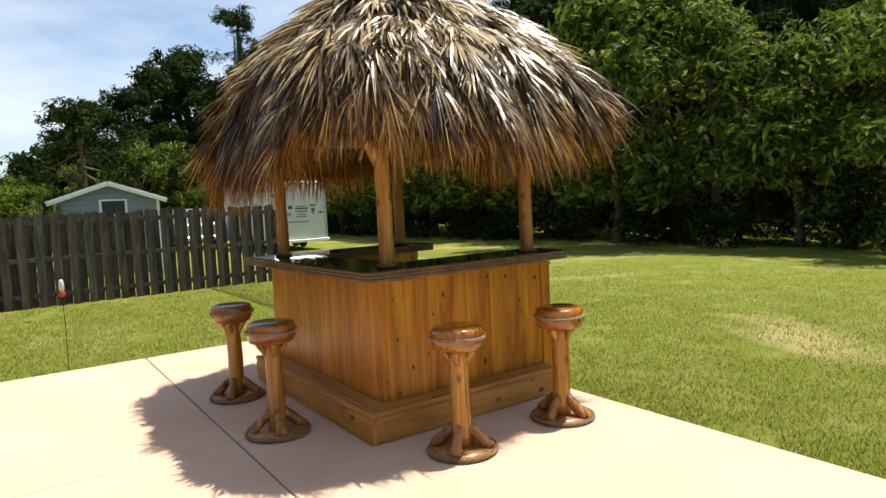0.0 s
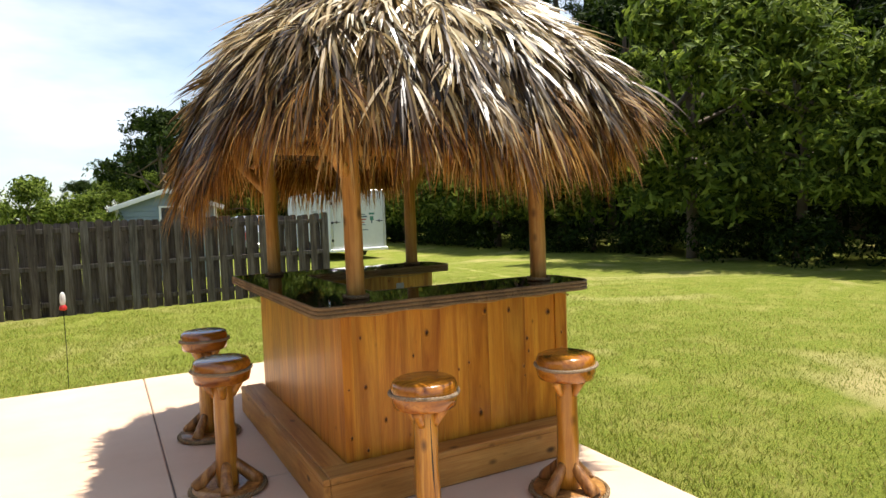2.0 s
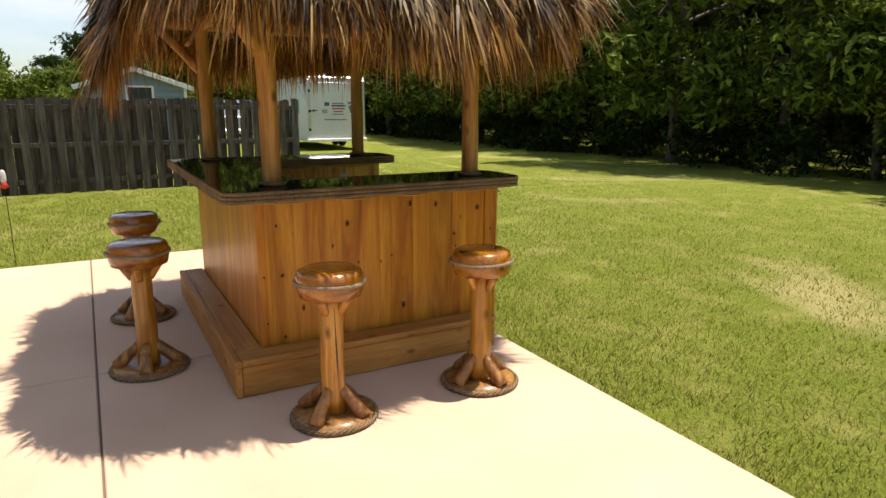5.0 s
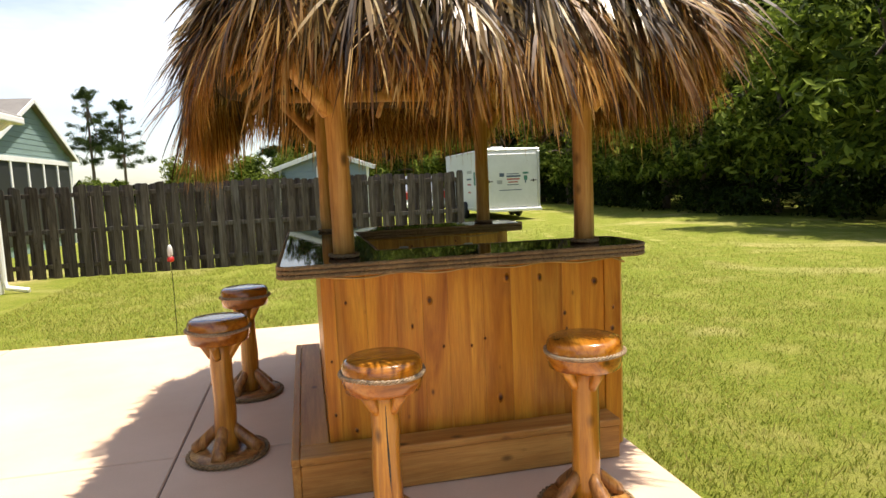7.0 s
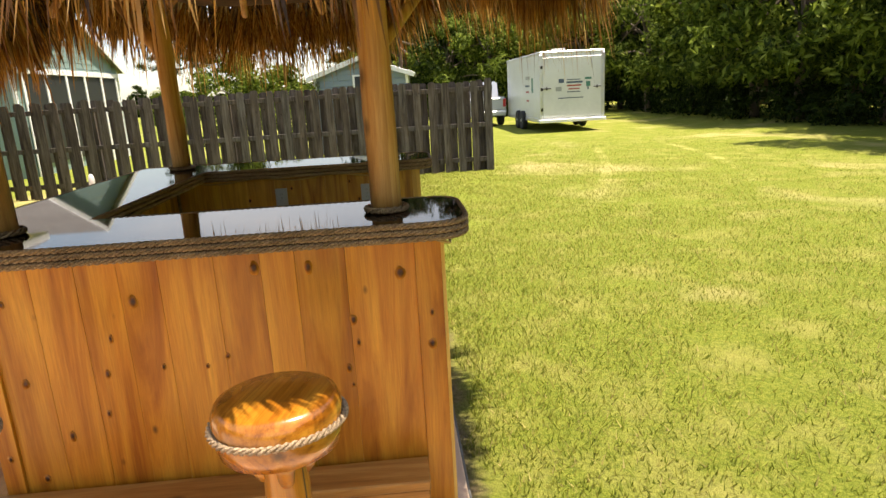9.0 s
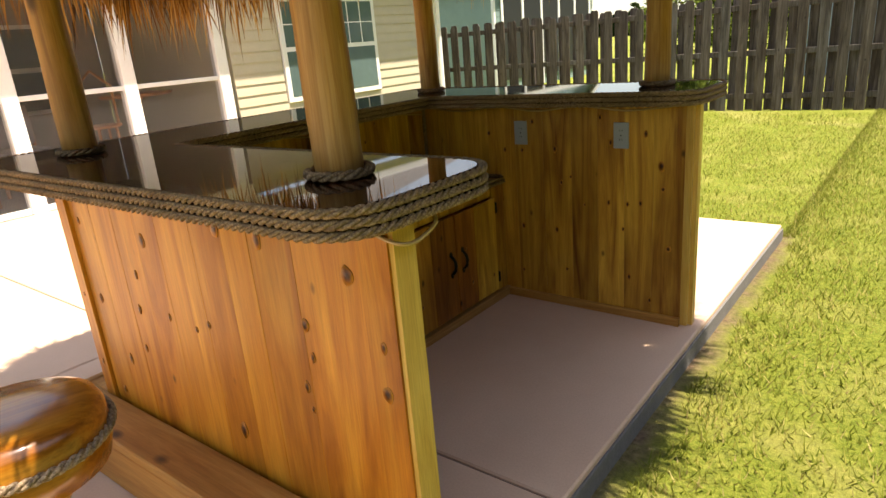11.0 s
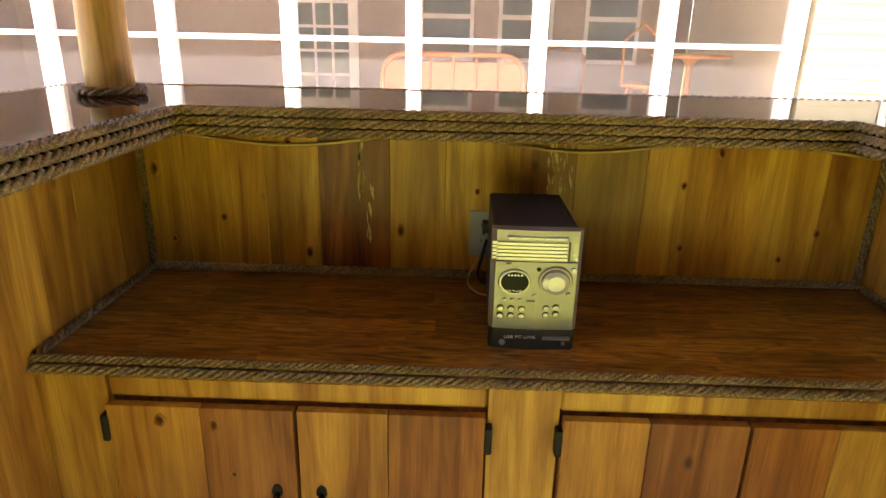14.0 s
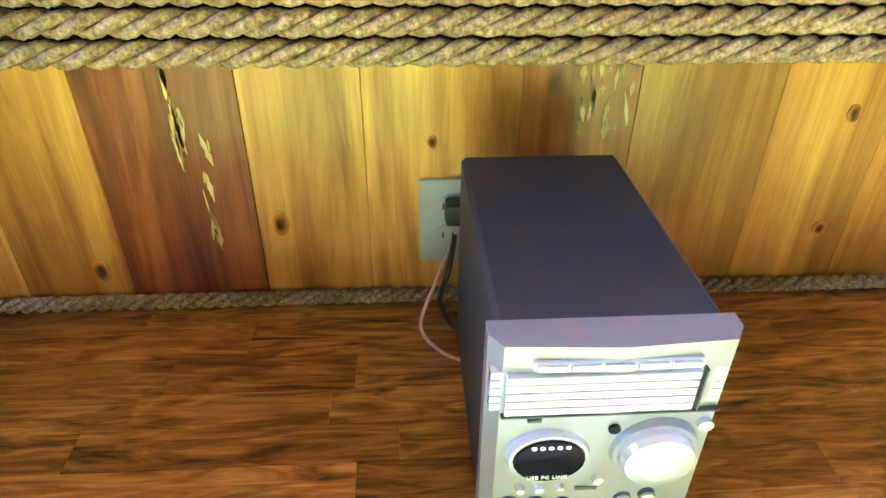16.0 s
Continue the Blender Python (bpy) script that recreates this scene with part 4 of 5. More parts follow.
def lettering(body_text, size, place, mat, parent):
    cu = bpy.data.curves.new("lettering", "FONT")
    cu.body, cu.size, cu.extrude, cu.space_character = body_text, size, 0.0004, 1.15
    tmp = bpy.data.objects.new("lettering_tmp", cu)
    me = bpy.data.meshes.new_from_object(tmp)
    bpy.data.objects.remove(tmp)
    me.name = "lettering"
    me.transform(Matrix.Translation(place) @ Matrix(((0, 0, 1, 0), (1, 0, 0, 0), (0, 1, 0, 0), (0, 0, 0, 1))))
    me.materials.append(mat)
    ob = new("lettering", me)
    ob.parent = parent
    return ob


lettering("USB PC LINK", 0.0088, (0.0066, -0.050, 0.024), PALE_INK, foot)
lettering("USB PC LINK", 0.0042, (0.0098, -0.050, 0.124), PALE_INK, disp)


def cord(name, pts, r, mat, label, category):
    fine = []
    P = [Vector(p) for p in pts]
    for i in range(len(P) - 1):
        a, b, c, d = P[max(i - 1, 0)], P[i], P[i + 1], P[min(i + 2, len(P) - 1)]
        for k in range(10):
            t = k / 10
            fine.append(0.5 * ((2 * b) + (c - a) * t + (2 * a - 5 * b + 4 * c - d) * t**2 + (3 * b - a - 3 * c + d) * t**3))
    fine.append(P[-1])
    return tagged(part(name, tube(fine, r, 8), mat, smooth=True), label, category)


# wall plates
def wall_plate(m, sockets=True):
    o = thing("wall_outlet", "grey rectangular wall outlet plate on the boards", "outlet")
    plate = part("plate", box((-0.035, -0.057, 0), (0.035, 0.057, 0.006), 0.002, segments=2), GREY_PLATE, o)
    for z in (-0.02, 0.02):
        face_part = part("socket", lathe([(0.0165, 0.005), (0.0165, 0.0075), (0.005, 0.0078)], 20, Matrix.Translation((0, z, 0))), GREY_PLATE, plate)
        for sx in (-0.006, 0.006):
            part("slot", box((sx - 0.001, z - 0.002, 0.0076), (sx + 0.001, z + 0.006, 0.0083), 0), BLACK_CORD, face_part)
    part("screw", lathe([(0.003, 0.0055), (0.003, 0.0072), (0.001, 0.0075)], 10), BLACK_IRON, plate)
    o.matrix_basis = m
    return o


ON_LEFT = Matrix(((0, 0, 1, 0), (1, 0, 0, 0), (0, 1, 0, 0), (0, 0, 0, 1)))
ON_BACK = Matrix(((1, 0, 0, 0), (0, 0, -1, 0), (0, 1, 0, 0), (0, 0, 0, 1)))
wall_plate(Matrix.Translation((0.0685, 0.917, 0.749)) @ ON_LEFT)
wall_plate(Matrix.Translation((0.678, 1.8575, 0.865)) @ ON_BACK)
wall_plate(Matrix.Translation((1.19, 1.8575, 0.861)) @ ON_BACK)
cord("power_cord", [(0.085, 0.925, 0.735), (0.125, 0.915, 0.71), (0.12, 0.905, 0.66), (0.15, 0.92, 0.645), (0.19, 0.945, 0.68)], 0.0035, BLACK_CORD, "black power cord plugged in behind the stereo", "cord")
cord("speaker_wire", [(0.08, 0.927, 0.735), (0.13, 0.90, 0.70), (0.16, 0.88, 0.655), (0.19, 0.905, 0.638), (0.22, 0.945, 0.645)], 0.0022, PALE_CORD, "thin pale wire looping beside the stereo", "wire")
cord("aerial_wire", [(0.20, 1.072, 0.66), (0.19, 1.11, 0.665), (0.17, 1.115, 0.645), (0.16, 1.08, 0.638)], 0.0022, BLACK_CORD, "thin black wire looping beside the stereo", "wire")
part("plug", box((0.076, 0.912, 0.758), (0.105, 0.938, 0.786), 0.006, segments=2), BLACK_CORD, bpy.data.objects["power_cord"])

# cords of the rope light under the bar top
SAG = lambda a, b, n, s, f: [f(a + (b - a) * i / n, 0.990 - (s if i % 2 else 0.0)) for i in range(n + 1)]
cord("rope_light", SAG(0.02, 1.46, 8, 0.014, lambda t, z: (t, -0.018, z)), 0.0045, CLEAR_CORD, "clear amber cord looped under the bar top", "rope light")
cord("rope_light", SAG(0.05, 1.85, 10, 0.018, lambda t, z: (-0.008, t, z)), 0.0045, CLEAR_CORD, "clear amber cord looped under the bar top", "rope light")
cord("rope_light", SAG(0.09, 1.84, 5, 0.034, lambda t, z: (0.074, t, z)), 0.0045, CLEAR_CORD, "clear amber cord looped inside the bar", "rope light")
cord("rope_light", SAG(0.10, 1.44, 6, 0.02, lambda t, z: (t, 1.851, z)), 0.0045, CLEAR_CORD, "clear amber cord looped inside the bar", "rope light")

cord("rope_light", [(1.46, -0.02, 0.985), (1.52, -0.012, 0.965), (1.535, 0.02, 0.957), (1.535, 0.06, 0.962), (1.53, 0.105, 0.978), (1.50, 0.12, 1.004)], 0.0045, CLEAR_CORD, "clear amber cord hanging at the bar's end", "rope light")
tagged(part("cord_plug", lathe([(0.006, 0.0), (0.011, 0.004), (0.011, 0.02), (0.007, 0.026), (0.007, 0.034)], 12, Matrix.Translation((1.49, 0.175, 0.978))), WHITE, smooth=True), "small white cord end under the bar top", "plug")

# ---- fence ----
def fence():
    f = thing("privacy_fence", "weathered grey shadowbox wooden fence", "fence")
    ang = math.atan2(10.35 - 9.75, 3.28 + 9.0) * 0.45
    x1, y1 = 3.28, 10.30
    m = Matrix.Translation((x1, y1, -0.12)) @ Matrix.Rotation(ang, 4, "Z")
    mesh_cache = []
    for v in range(5):
        h = 1.72 + rng.uniform(-0.02, 0.02)
        bm = prism([(-0.070, 0), (0.070, 0), (0.070, h - 0.035), (0.045, h), (-0.045, h), (-0.070, h - 0.035)], 0, 0.018)
        bmesh.ops.transform(bm, matrix=Matrix(((1, 0, 0, 0), (0, 0, -1, 0), (0, 1, 0, 0), (0, 0, 0, 1))), verts=bm.verts)
        me = bpy.data.meshes.new("picket")
        bm.to_mesh(me)
        bm.free()
        me.materials.append(FENCE_WOOD)
        mesh_cache.append(me)
    x = 0.0
    while x < 13.6:
        for side, off in ((0, 0.0), (1, 0.135)):
            ob = new("picket", rng.choice(mesh_cache))
            ob.parent = f
            ob.matrix_basis = m @ pose(-x - off - 0.07, -0.06 if side == 0 else 0.075, rng.uniform(-0.012, 0.012), 0, rng.uniform(-0.5, 0.5), 0)
        x += 0.27
    for z in (0.20, 0.85, 1.52):
        part("rail", box((-13.7, -0.042, z), (0.0, -0.004, z + 0.085), 0.004, m), FENCE_WOOD, f)
    x = 0.05
    while x < 13.7:
        part("fence_post", box((-x - 0.09, 0.0, 0.0), (-x, 0.06, 1.6), 0.004, m), FENCE_WOOD, f)
        x += 2.4
    return f


fence()

# ---- bird feeder stake on the lawn ----
RED = plain("red_plastic", (0.45, 0.02, 0.015), 0.35, wear=0.1)
GLASS_WHITE = plain("frosted_bottle", (0.55, 0.55, 0.52), 0.2, wear=0.1)
feeder = thing("hummingbird_feeder", "small red and clear feeder on a thin metal stake", "bird feeder", at=(-1.46, 4.15, -0.1))
part("stake", tube([(0, 0, 0), (0.005, 0, 0.4), (0, 0, 0.78)], 0.0035, 6), BLACK_IRON, feeder)
part("feeding_dish", lathe([(0.012, 0.78), (0.034, 0.79), (0.036, 0.81), (0.028, 0.83), (0.02, 0.84)], 16), RED, feeder, "red feeding dish", smooth=True)
part("bottle", lathe([(0.02, 0.84), (0.027, 0.86), (0.027, 0.92), (0.02, 0.95), (0.008, 0.965)], 16), GLASS_WHITE, feeder, "clear bottle", smooth=True)

# ---- house with screened porch ----
SIDING = plain("tan_vinyl_siding", (0.52, 0.46, 0.34), 0.55, wear=0.12)
SHINGLE = plain("grey_shingle", (0.16, 0.15, 0.14), 0.95, wear=0.5, scale=18, relief=0.5)
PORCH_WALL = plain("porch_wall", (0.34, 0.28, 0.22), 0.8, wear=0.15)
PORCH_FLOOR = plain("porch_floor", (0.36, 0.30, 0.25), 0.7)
WICKER = plain("orange_wicker", (0.50, 0.22, 0.08), 0.5, wear=0.5, scale=120, relief=0.8)
CUSHION = plain("grey_leaf_cushion", (0.30, 0.26, 0.25), 0.9, wear=0.5, scale=14)
WINDOW_DARK = plain("curtained_glass", (0.10, 0.15, 0.145), 0.05, wear=0.4, scale=6, relief=0, coat=0.5)


def screen_mat():
    m = Mat("insect_screen", 0.8)
    m.bsdf.inputs["Base Color"].default_value = (0.07, 0.068, 0.065, 1)
    tr = m.node("ShaderNodeBsdfTransparent")
    mx = m.node("ShaderNodeMixShader")
    mx.inputs[0].default_value = 0.2
    m.link(tr.outputs[0], mx.inputs[1])
    m.link(m.bsdf.outputs[0], mx.inputs[2])
    m.link(mx.outputs[0], m.tree.nodes["Material Output"].inputs[0])
    return m.mat


SCREEN = screen_mat()
HX = -4.88
house = thing("house", "tan sided house with a white-framed screened porch", "house")
lap = 0.135


def lapped(y0, y1, z0, z1, parent):
    z = z0
    while z < z1 - 0.01:
        h = min(lap, z1 - z)
        bm = bmesh.new()
        vs = [bm.verts.new(p) for p in ((HX - 0.02, y0, z), (HX + 0.014, y0, z), (HX + 0.002, y0, z + h), (HX - 0.02, y0, z + h), (HX - 0.02, y1, z), (HX + 0.014, y1, z), (HX + 0.002, y1, z + h), (HX - 0.02, y1, z + h))]
        for f in ((0, 1, 2, 3), (7, 6, 5, 4), (0, 4, 5, 1), (1, 5, 6, 2), (2, 6, 7, 3), (3, 7, 4, 0)):
            bm.faces.new([vs[i] for i in f])
        bmesh.ops.recalc_face_normals(bm, faces=bm.faces)
        part("siding_board", bm, SIDING, parent)
        z += lap


PY = 4.06
wall = part("wall", box((HX - 0.16, PY + 0.08, -0.12), (HX - 0.021, 8.34, 2.55), 0), SIDING, house)
lapped(PY + 0.08, 4.93, -0.08, 2.5, wall)
lapped(6.84, 8.30, -0.08, 2.5, wall)
lapped(4.93, 6.84, -0.08, 0.70, wall)
lapped(4.93, 6.84, 2.08, 2.5, wall)
part("corner_board", box((HX - 0.02, 8.30, -0.1), (HX + 0.03, 8.42, 2.5), 0.004), WHITE, house)
part("end_wall", box((HX - 7, 8.24, -0.12), (HX - 0.161, 8.34, 2.55), 0), SIDING, house)
for a, b in ((4.95, 5.88), (5.90, 6.82)):
    win = part("window", box((HX - 0.01, a, 0.70), (HX + 0.035, b, 2.08), 0.004), WHITE, house, "white double-hung window")
    for z0, z1 in ((0.77, 1.37), (1.43, 2.01)):
        pane = part("pane", box((HX + 0.03, a + 0.07, z0), (HX + 0.0375, b - 0.07, z1), 0), WINDOW_DARK, win, "curtained glass pane")
        if z0 > 1:
            for k in (1, 2):
                yy = a + 0.07 + (b - a - 0.14) * k / 3
                part("muntin", box((HX + 0.036, yy - 0.007, z0), (HX + 0.043, yy + 0.007, z1), 0), WHITE, pane)
            part("muntin", box((HX + 0.036, a + 0.07, (z0 + z1) / 2 - 0.007), (HX + 0.042, b - 0.07, (z0 + z1) / 2 + 0.007), 0), WHITE, pane)
PB = [-5.68 + 1.21 * i for i in range(9)]
PB[-1] = 4.0
for y in PB:
    part("porch_post", box((HX - 0.10, y - 0.075, 0.0), (HX + 0.03, y + 0.075, 2.4), 0.006), WHITE, house)
for a, b in zip(PB, PB[1:]):
    part("porch_rail", box((HX - 0.06, a + 0.076, 1.105), (HX, b - 0.076, 1.155), 0.004), WHITE, house)
    part("porch_sill", box((HX - 0.07, a + 0.076, 0.0), (HX, b - 0.076, 0.06), 0.004), WHITE, house)
    part("screen", box((HX - 0.034, a + 0.076, 0.06), (HX - 0.032, b - 0.076, 2.4), 0), SCREEN, house, "grey insect screen")
part("porch_header", box((HX - 0.12, -5.8, 2.401), (HX + 0.03, PY + 0.079, 2.56), 0.004), WHITE, house)
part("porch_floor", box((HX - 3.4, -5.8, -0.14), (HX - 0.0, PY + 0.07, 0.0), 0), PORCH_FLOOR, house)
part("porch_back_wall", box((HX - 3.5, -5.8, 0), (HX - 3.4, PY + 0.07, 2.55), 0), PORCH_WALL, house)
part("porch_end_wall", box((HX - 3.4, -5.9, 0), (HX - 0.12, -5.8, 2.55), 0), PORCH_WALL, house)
part("porch_end_wall", box((HX - 3.4, PY + 0.075, 0), (HX - 0.161, PY + 0.16, 2.55), 0), SIDING, house)
part("porch_ceiling", box((HX - 3.5, -5.9, 2.56), (HX + 0.02, PY + 0.16, 2.60), 0), WHITE, house)
part("soffit", box((HX - 0.05, -6.2, 2.61), (HX + 0.36, 8.75, 2.65), 0.003), WHITE, house)
part("gutter", box((HX + 0.361, -6.2, 2.60), (HX + 0.47, 8.75, 2.72), 0.02, segments=2), WHITE, house)
roof_m = Matrix.Translation((HX + 0.40, 0, 2.70)) @ Matrix.Rotation(radians(24), 4, "Y")
part("roof", box((-6.6, -6.2, -0.04), (0.02, 8.75, 0.05), 0.01, roof_m), SHINGLE, house)
gspout = part("downspout", tube([(HX + 0.40, 8.36, 2.62), (HX + 0.10, 8.36, 2.40), (HX + 0.07, 8.36, 2.2), (HX + 0.07, 8.36, 0.12), (HX + 0.10, 8.36, 0.0), (HX + 0.42, 8.36, -0.06)], 0.042, 8), WHITE, house, "white rain downspout")
pdoor = part("glass_door", box((HX - 3.399, -1.7, 0.0), (HX - 3.35, -0.7, 2.05), 0.004), WHITE, house, "white glazed porch door")
for i in range(3):
    for j in range(5):
        part("pane", box((HX - 3.352, -1.58 + 0.26 * i, 0.25 + 0.34 * j), (HX - 3.344, -1.36 + 0.26 * i, 0.55 + 0.34 * j), 0), WINDOW_DARK, pdoor)
for a in (0.2, 1.35, 2.6):
    w = part("back_window", box((HX - 3.399, a, 0.8), (HX - 3.36, a + 0.8, 2.05), 0.004), WHITE, house)
    for z in (0.86, 1.46):
        part("pane", box((HX - 3.362, a + 0.06, z), (HX - 3.354, a + 0.74, z + 0.53), 0), WINDOW_DARK, w)

settee = thing("wicker_settee", "orange rattan settee on the screened porch", "settee", at=(HX - 0.75, 0.75, 0))
arch = rounded([(-0.78, 0.35), (0.78, 0.35), (0.78, 0.98), (-0.78, 0.98)], [0.05, 0.05, 0.28, 0.28])
part("back_frame", tube([(0.0, p[0], p[1]) for p in resample([(q[0], q[1], 0) for q in arch], 0.05, True)], 0.028, 8, True), WICKER, settee, smooth=True)
part("back_panel", box((-0.012, -0.74, 0.40), (0.008, 0.74, 0.90), 0.004), WICKER, settee)
for y in (-0.5, -0.25, 0.0, 0.25, 0.5):
    part("back_slat", tube([(0.02, y, 0.40), (0.03, y, 0.68), (0.02, y, 0.95)], 0.014, 6), WICKER, settee)
part("seat", box((-0.70, -0.76, 0.34), (-0.02, 0.76, 0.42), 0.03, segments=2), WICKER, settee)
part("cushion", box((-0.66, -0.70, 0.421), (-0.05, 0.70, 0.54), 0.04, segments=2), CUSHION, settee)
for x in (-0.66, -0.05):
    for y in (-0.72, 0.72):
        part("leg", tube([(x, y, 0.0), (x, y, 0.36)], 0.025, 8), WICKER, settee)
arm = thing("wicker_armchair", "rattan armchair with a grey leaf-print cushion", "armchair", at=(HX - 1.6, 2.05, 0))
part("seat", box((-0.3, -0.32, 0.32), (0.3, 0.32, 0.40), 0.03, segments=2), WICKER, arm)
part("cushion", box((-0.28, -0.30, 0.401), (0.26, 0.30, 0.52), 0.05, segments=2), CUSHION, arm)
part("back_cushion", box((-0.32, -0.30, 0.53), (-0.16, 0.30, 1.02), 0.06, segments=2), CUSHION, arm)
part("back_frame", tube([(-0.34, -0.33, 0.35), (-0.36, -0.33, 0.95), (-0.36, 0.0, 1.08), (-0.36, 0.33, 0.95), (-0.34, 0.33, 0.35)], 0.025, 8), WICKER, arm, smooth=True)
for x in (-0.28, 0.28):
    for y in (-0.3, 0.3):
        part("leg", tube([(x, y, 0), (x, y, 0.33)], 0.022, 8), WICKER, arm)
table = thing("round_table", "round orange wooden table on the porch", "table", at=(HX - 1.2, 3.45, 0))
part("tabletop", lathe([(0.42, 0.98), (0.45, 1.0), (0.44, 1.02), (0.1, 1.022)], 32), WICKER, table)
part("pedestal", lathe([(0.22, 0.0), (0.2, 0.03), (0.05, 0.08), (0.04, 0.9), (0.1, 0.979)], 18), WICKER, table)
chair = thing("cane_chair", "bent cane chair beside the porch table", "chair", at=(HX - 1.0, 2.85, 0))
part("seat", lathe([(0.2, 0.66), (0.22, 0.68), (0.21, 0.70), (0.05, 0.705)], 20), WICKER, chair)
part("back_hoop", tube([(0, -0.2, 0.68), (-0.02, -0.21, 1.15), (-0.02, 0.0, 1.34), (-0.02, 0.21, 1.15), (0, 0.2, 0.68)], 0.018, 8), WICKER, chair, smooth=True)
for a in range(4):
    q = math.pi / 4 + a * math.pi / 2
    part("leg", tube([(0.2 * math.cos(q), 0.2 * math.sin(q), 0), (0.15 * math.cos(q), 0.15 * math.sin(q), 0.67)], 0.018, 8), WICKER, chair)

# ---- shed, neighbour's house, trailer, pickup ----
BLUE_SIDING = plain("blue_grey_siding", (0.20, 0.26, 0.31), 0.6, wear=0.15)
TEAL_SIDING = plain("teal_grey_siding", (0.20, 0.29, 0.27), 0.6, wear=0.15)
DARK_SCREEN = plain("dark_screen", (0.02, 0.022, 0.022), 0.5, wear=0.2)


def gabled(name, label, category, mat, m, width, depth, eave, peak):
    """A house or shed with its gable towards -y in its own axes, lapped boards on the gable wall."""
    h = thing(name, label, category)
    h.matrix_basis = m
    w = width / 2
    wall_part = part("wall", box((-w, 0.0, 0), (w, depth, eave), 0), mat, h)
    bm = bmesh.new()
    front = [bm.verts.new(p) for p in ((-w, 0.0, eave), (w, 0.0, eave), (0, 0.0, peak))]
    rear = [bm.verts.new(p) for p in ((-w, depth, eave), (w, depth, eave), (0, depth, peak))]
    bm.faces.new(front)
    bm.faces.new(rear[::-1])
    for i in range(3):
        bm.faces.new((front[i], rear[i], rear[(i + 1) % 3], front[(i + 1) % 3]))
    part("gable_wall", bm, mat, h)
    z = eave * 0.45
    while z < peak - 0.15:
        half = w if z < eave else w * (peak - z - 0.12) / (peak - eave)
        if half > 0.05:
            part("siding_board", box((-half, -0.016, z), (half, -0.001, z + 0.128), 0.002), mat, wall_part)
        z += 0.15
    slope = math.atan2(peak - eave, w)
    run = math.hypot(w, peak - eave) + 0.22
    for s in (-1, 1):
        rm = Matrix.Translation((0, 0, peak + 0.03)) @ Matrix.Rotation(s * slope, 4, "Y")
        lo, hi = sorted((0, s * run))
        pan = part("roof", box((lo, -0.18, 0.0), (hi, depth + 0.18, 0.06), 0.004, rm), SHINGLE, h)
        part("fascia", box((lo, -0.205, -0.06), (hi, -0.181, 0.065), 0.004, rm), WHITE, pan, "white fascia board")
        part("corner_trim", box((s * w - 0.05, -0.024, 0), (s * w + 0.03, 0.06, eave - 0.02), 0.003), WHITE, h)
    return h


shed = gabled("garden_shed", "blue-grey sided garden shed with white trim", "shed", BLUE_SIDING, pose(0.60, 16.3, -0.12, 0, 0, -3), 2.55, 3.2, 2.08, 2.52)
sw = part("window", box((-0.24, -0.05, 1.66), (0.46, -0.014, 2.12), 0.005), WHITE, shed, "white-framed window")
part("pane", box((-0.18, -0.056, 1.70), (0.40, -0.046, 2.07), 0), DARK_SCREEN, sw)
neigh = gabled("neighbour_house", "teal sided house with a white-trimmed gable", "house", TEAL_SIDING, pose(-7.5, 17.3, -0.12, 0, 0, 90), 6.0, 9.0, 2.75, 4.25)
porch = part("porch_screen", box((-2.7, -0.04, 0.3), (2.75, -0.017, 2.52), 0), DARK_SCREEN, neigh, "dark screened porch opening")
for k in range(6):
    part("porch_post", box((-2.75 + 1.08 * k, -0.075, 0.0), (-2.65 + 1.08 * k, -0.041, 2.52), 0.004), WHITE, neigh)
part("porch_beam", box((-2.9, -0.08, 2.521), (2.9, -0.018, 2.66), 0.004), WHITE, neigh)

TRAILER = plain("dull_white_trailer_skin", (0.60, 0.61, 0.60), 0.35, wear=0.2, scale=8)
ALU = plain("aluminium_trim", (0.62, 0.63, 0.63), 0.35, 0.6, wear=0.2)
RUBBER = plain("black_rubber", (0.018, 0.018, 0.018), 0.85)
BLUE_PRINT = plain("dark_blue_print", (0.06, 0.09, 0.14), 0.5)
RED_PRINT = plain("red_print", (0.35, 0.06, 0.05), 0.5)
GREEN_PRINT = plain("green_print", (0.05, 0.18, 0.14), 0.5)
trailer = thing("cargo_trailer", "white enclosed cargo trailer with tandem wheels", "trailer", at=(6.26, 19.12, -0.1))
part("box_body", box((0, 0, 0.42), (2.15, 5.9, 2.52), 0.05, segments=3), TRAILER, trailer)
part("roof_cap", box((-0.02, -0.02, 2.49), (2.17, 5.92, 2.60), 0.06, segments=3), ALU, trailer)
part("roof_vent", box((0.8, 1.4, 2.60), (1.25, 1.85, 2.74), 0.03, segments=2), WHITE, trailer)
ramp = part("rear_ramp_door", box((0.09, -0.035, 0.50), (2.06, -0.001, 2.40), 0.008), TRAILER, trailer, "ramp door with printed advert")
for x0, x1 in ((-0.012, 0.075), (2.075, 2.162)):
    part("corner_trim", box((x0, -0.04, 0.40), (x1, 0.03, 2.5), 0.01), ALU, trailer)
part("rear_bumper", box((-0.05, -0.12, 0.32), (2.2, 0.05, 0.43), 0.015), WHITE, trailer, "white rear bumper")
part("side_skirt", box((-0.025, 0.051, 0.34), (0.03, 5.85, 0.46), 0.008), ALU, trailer)
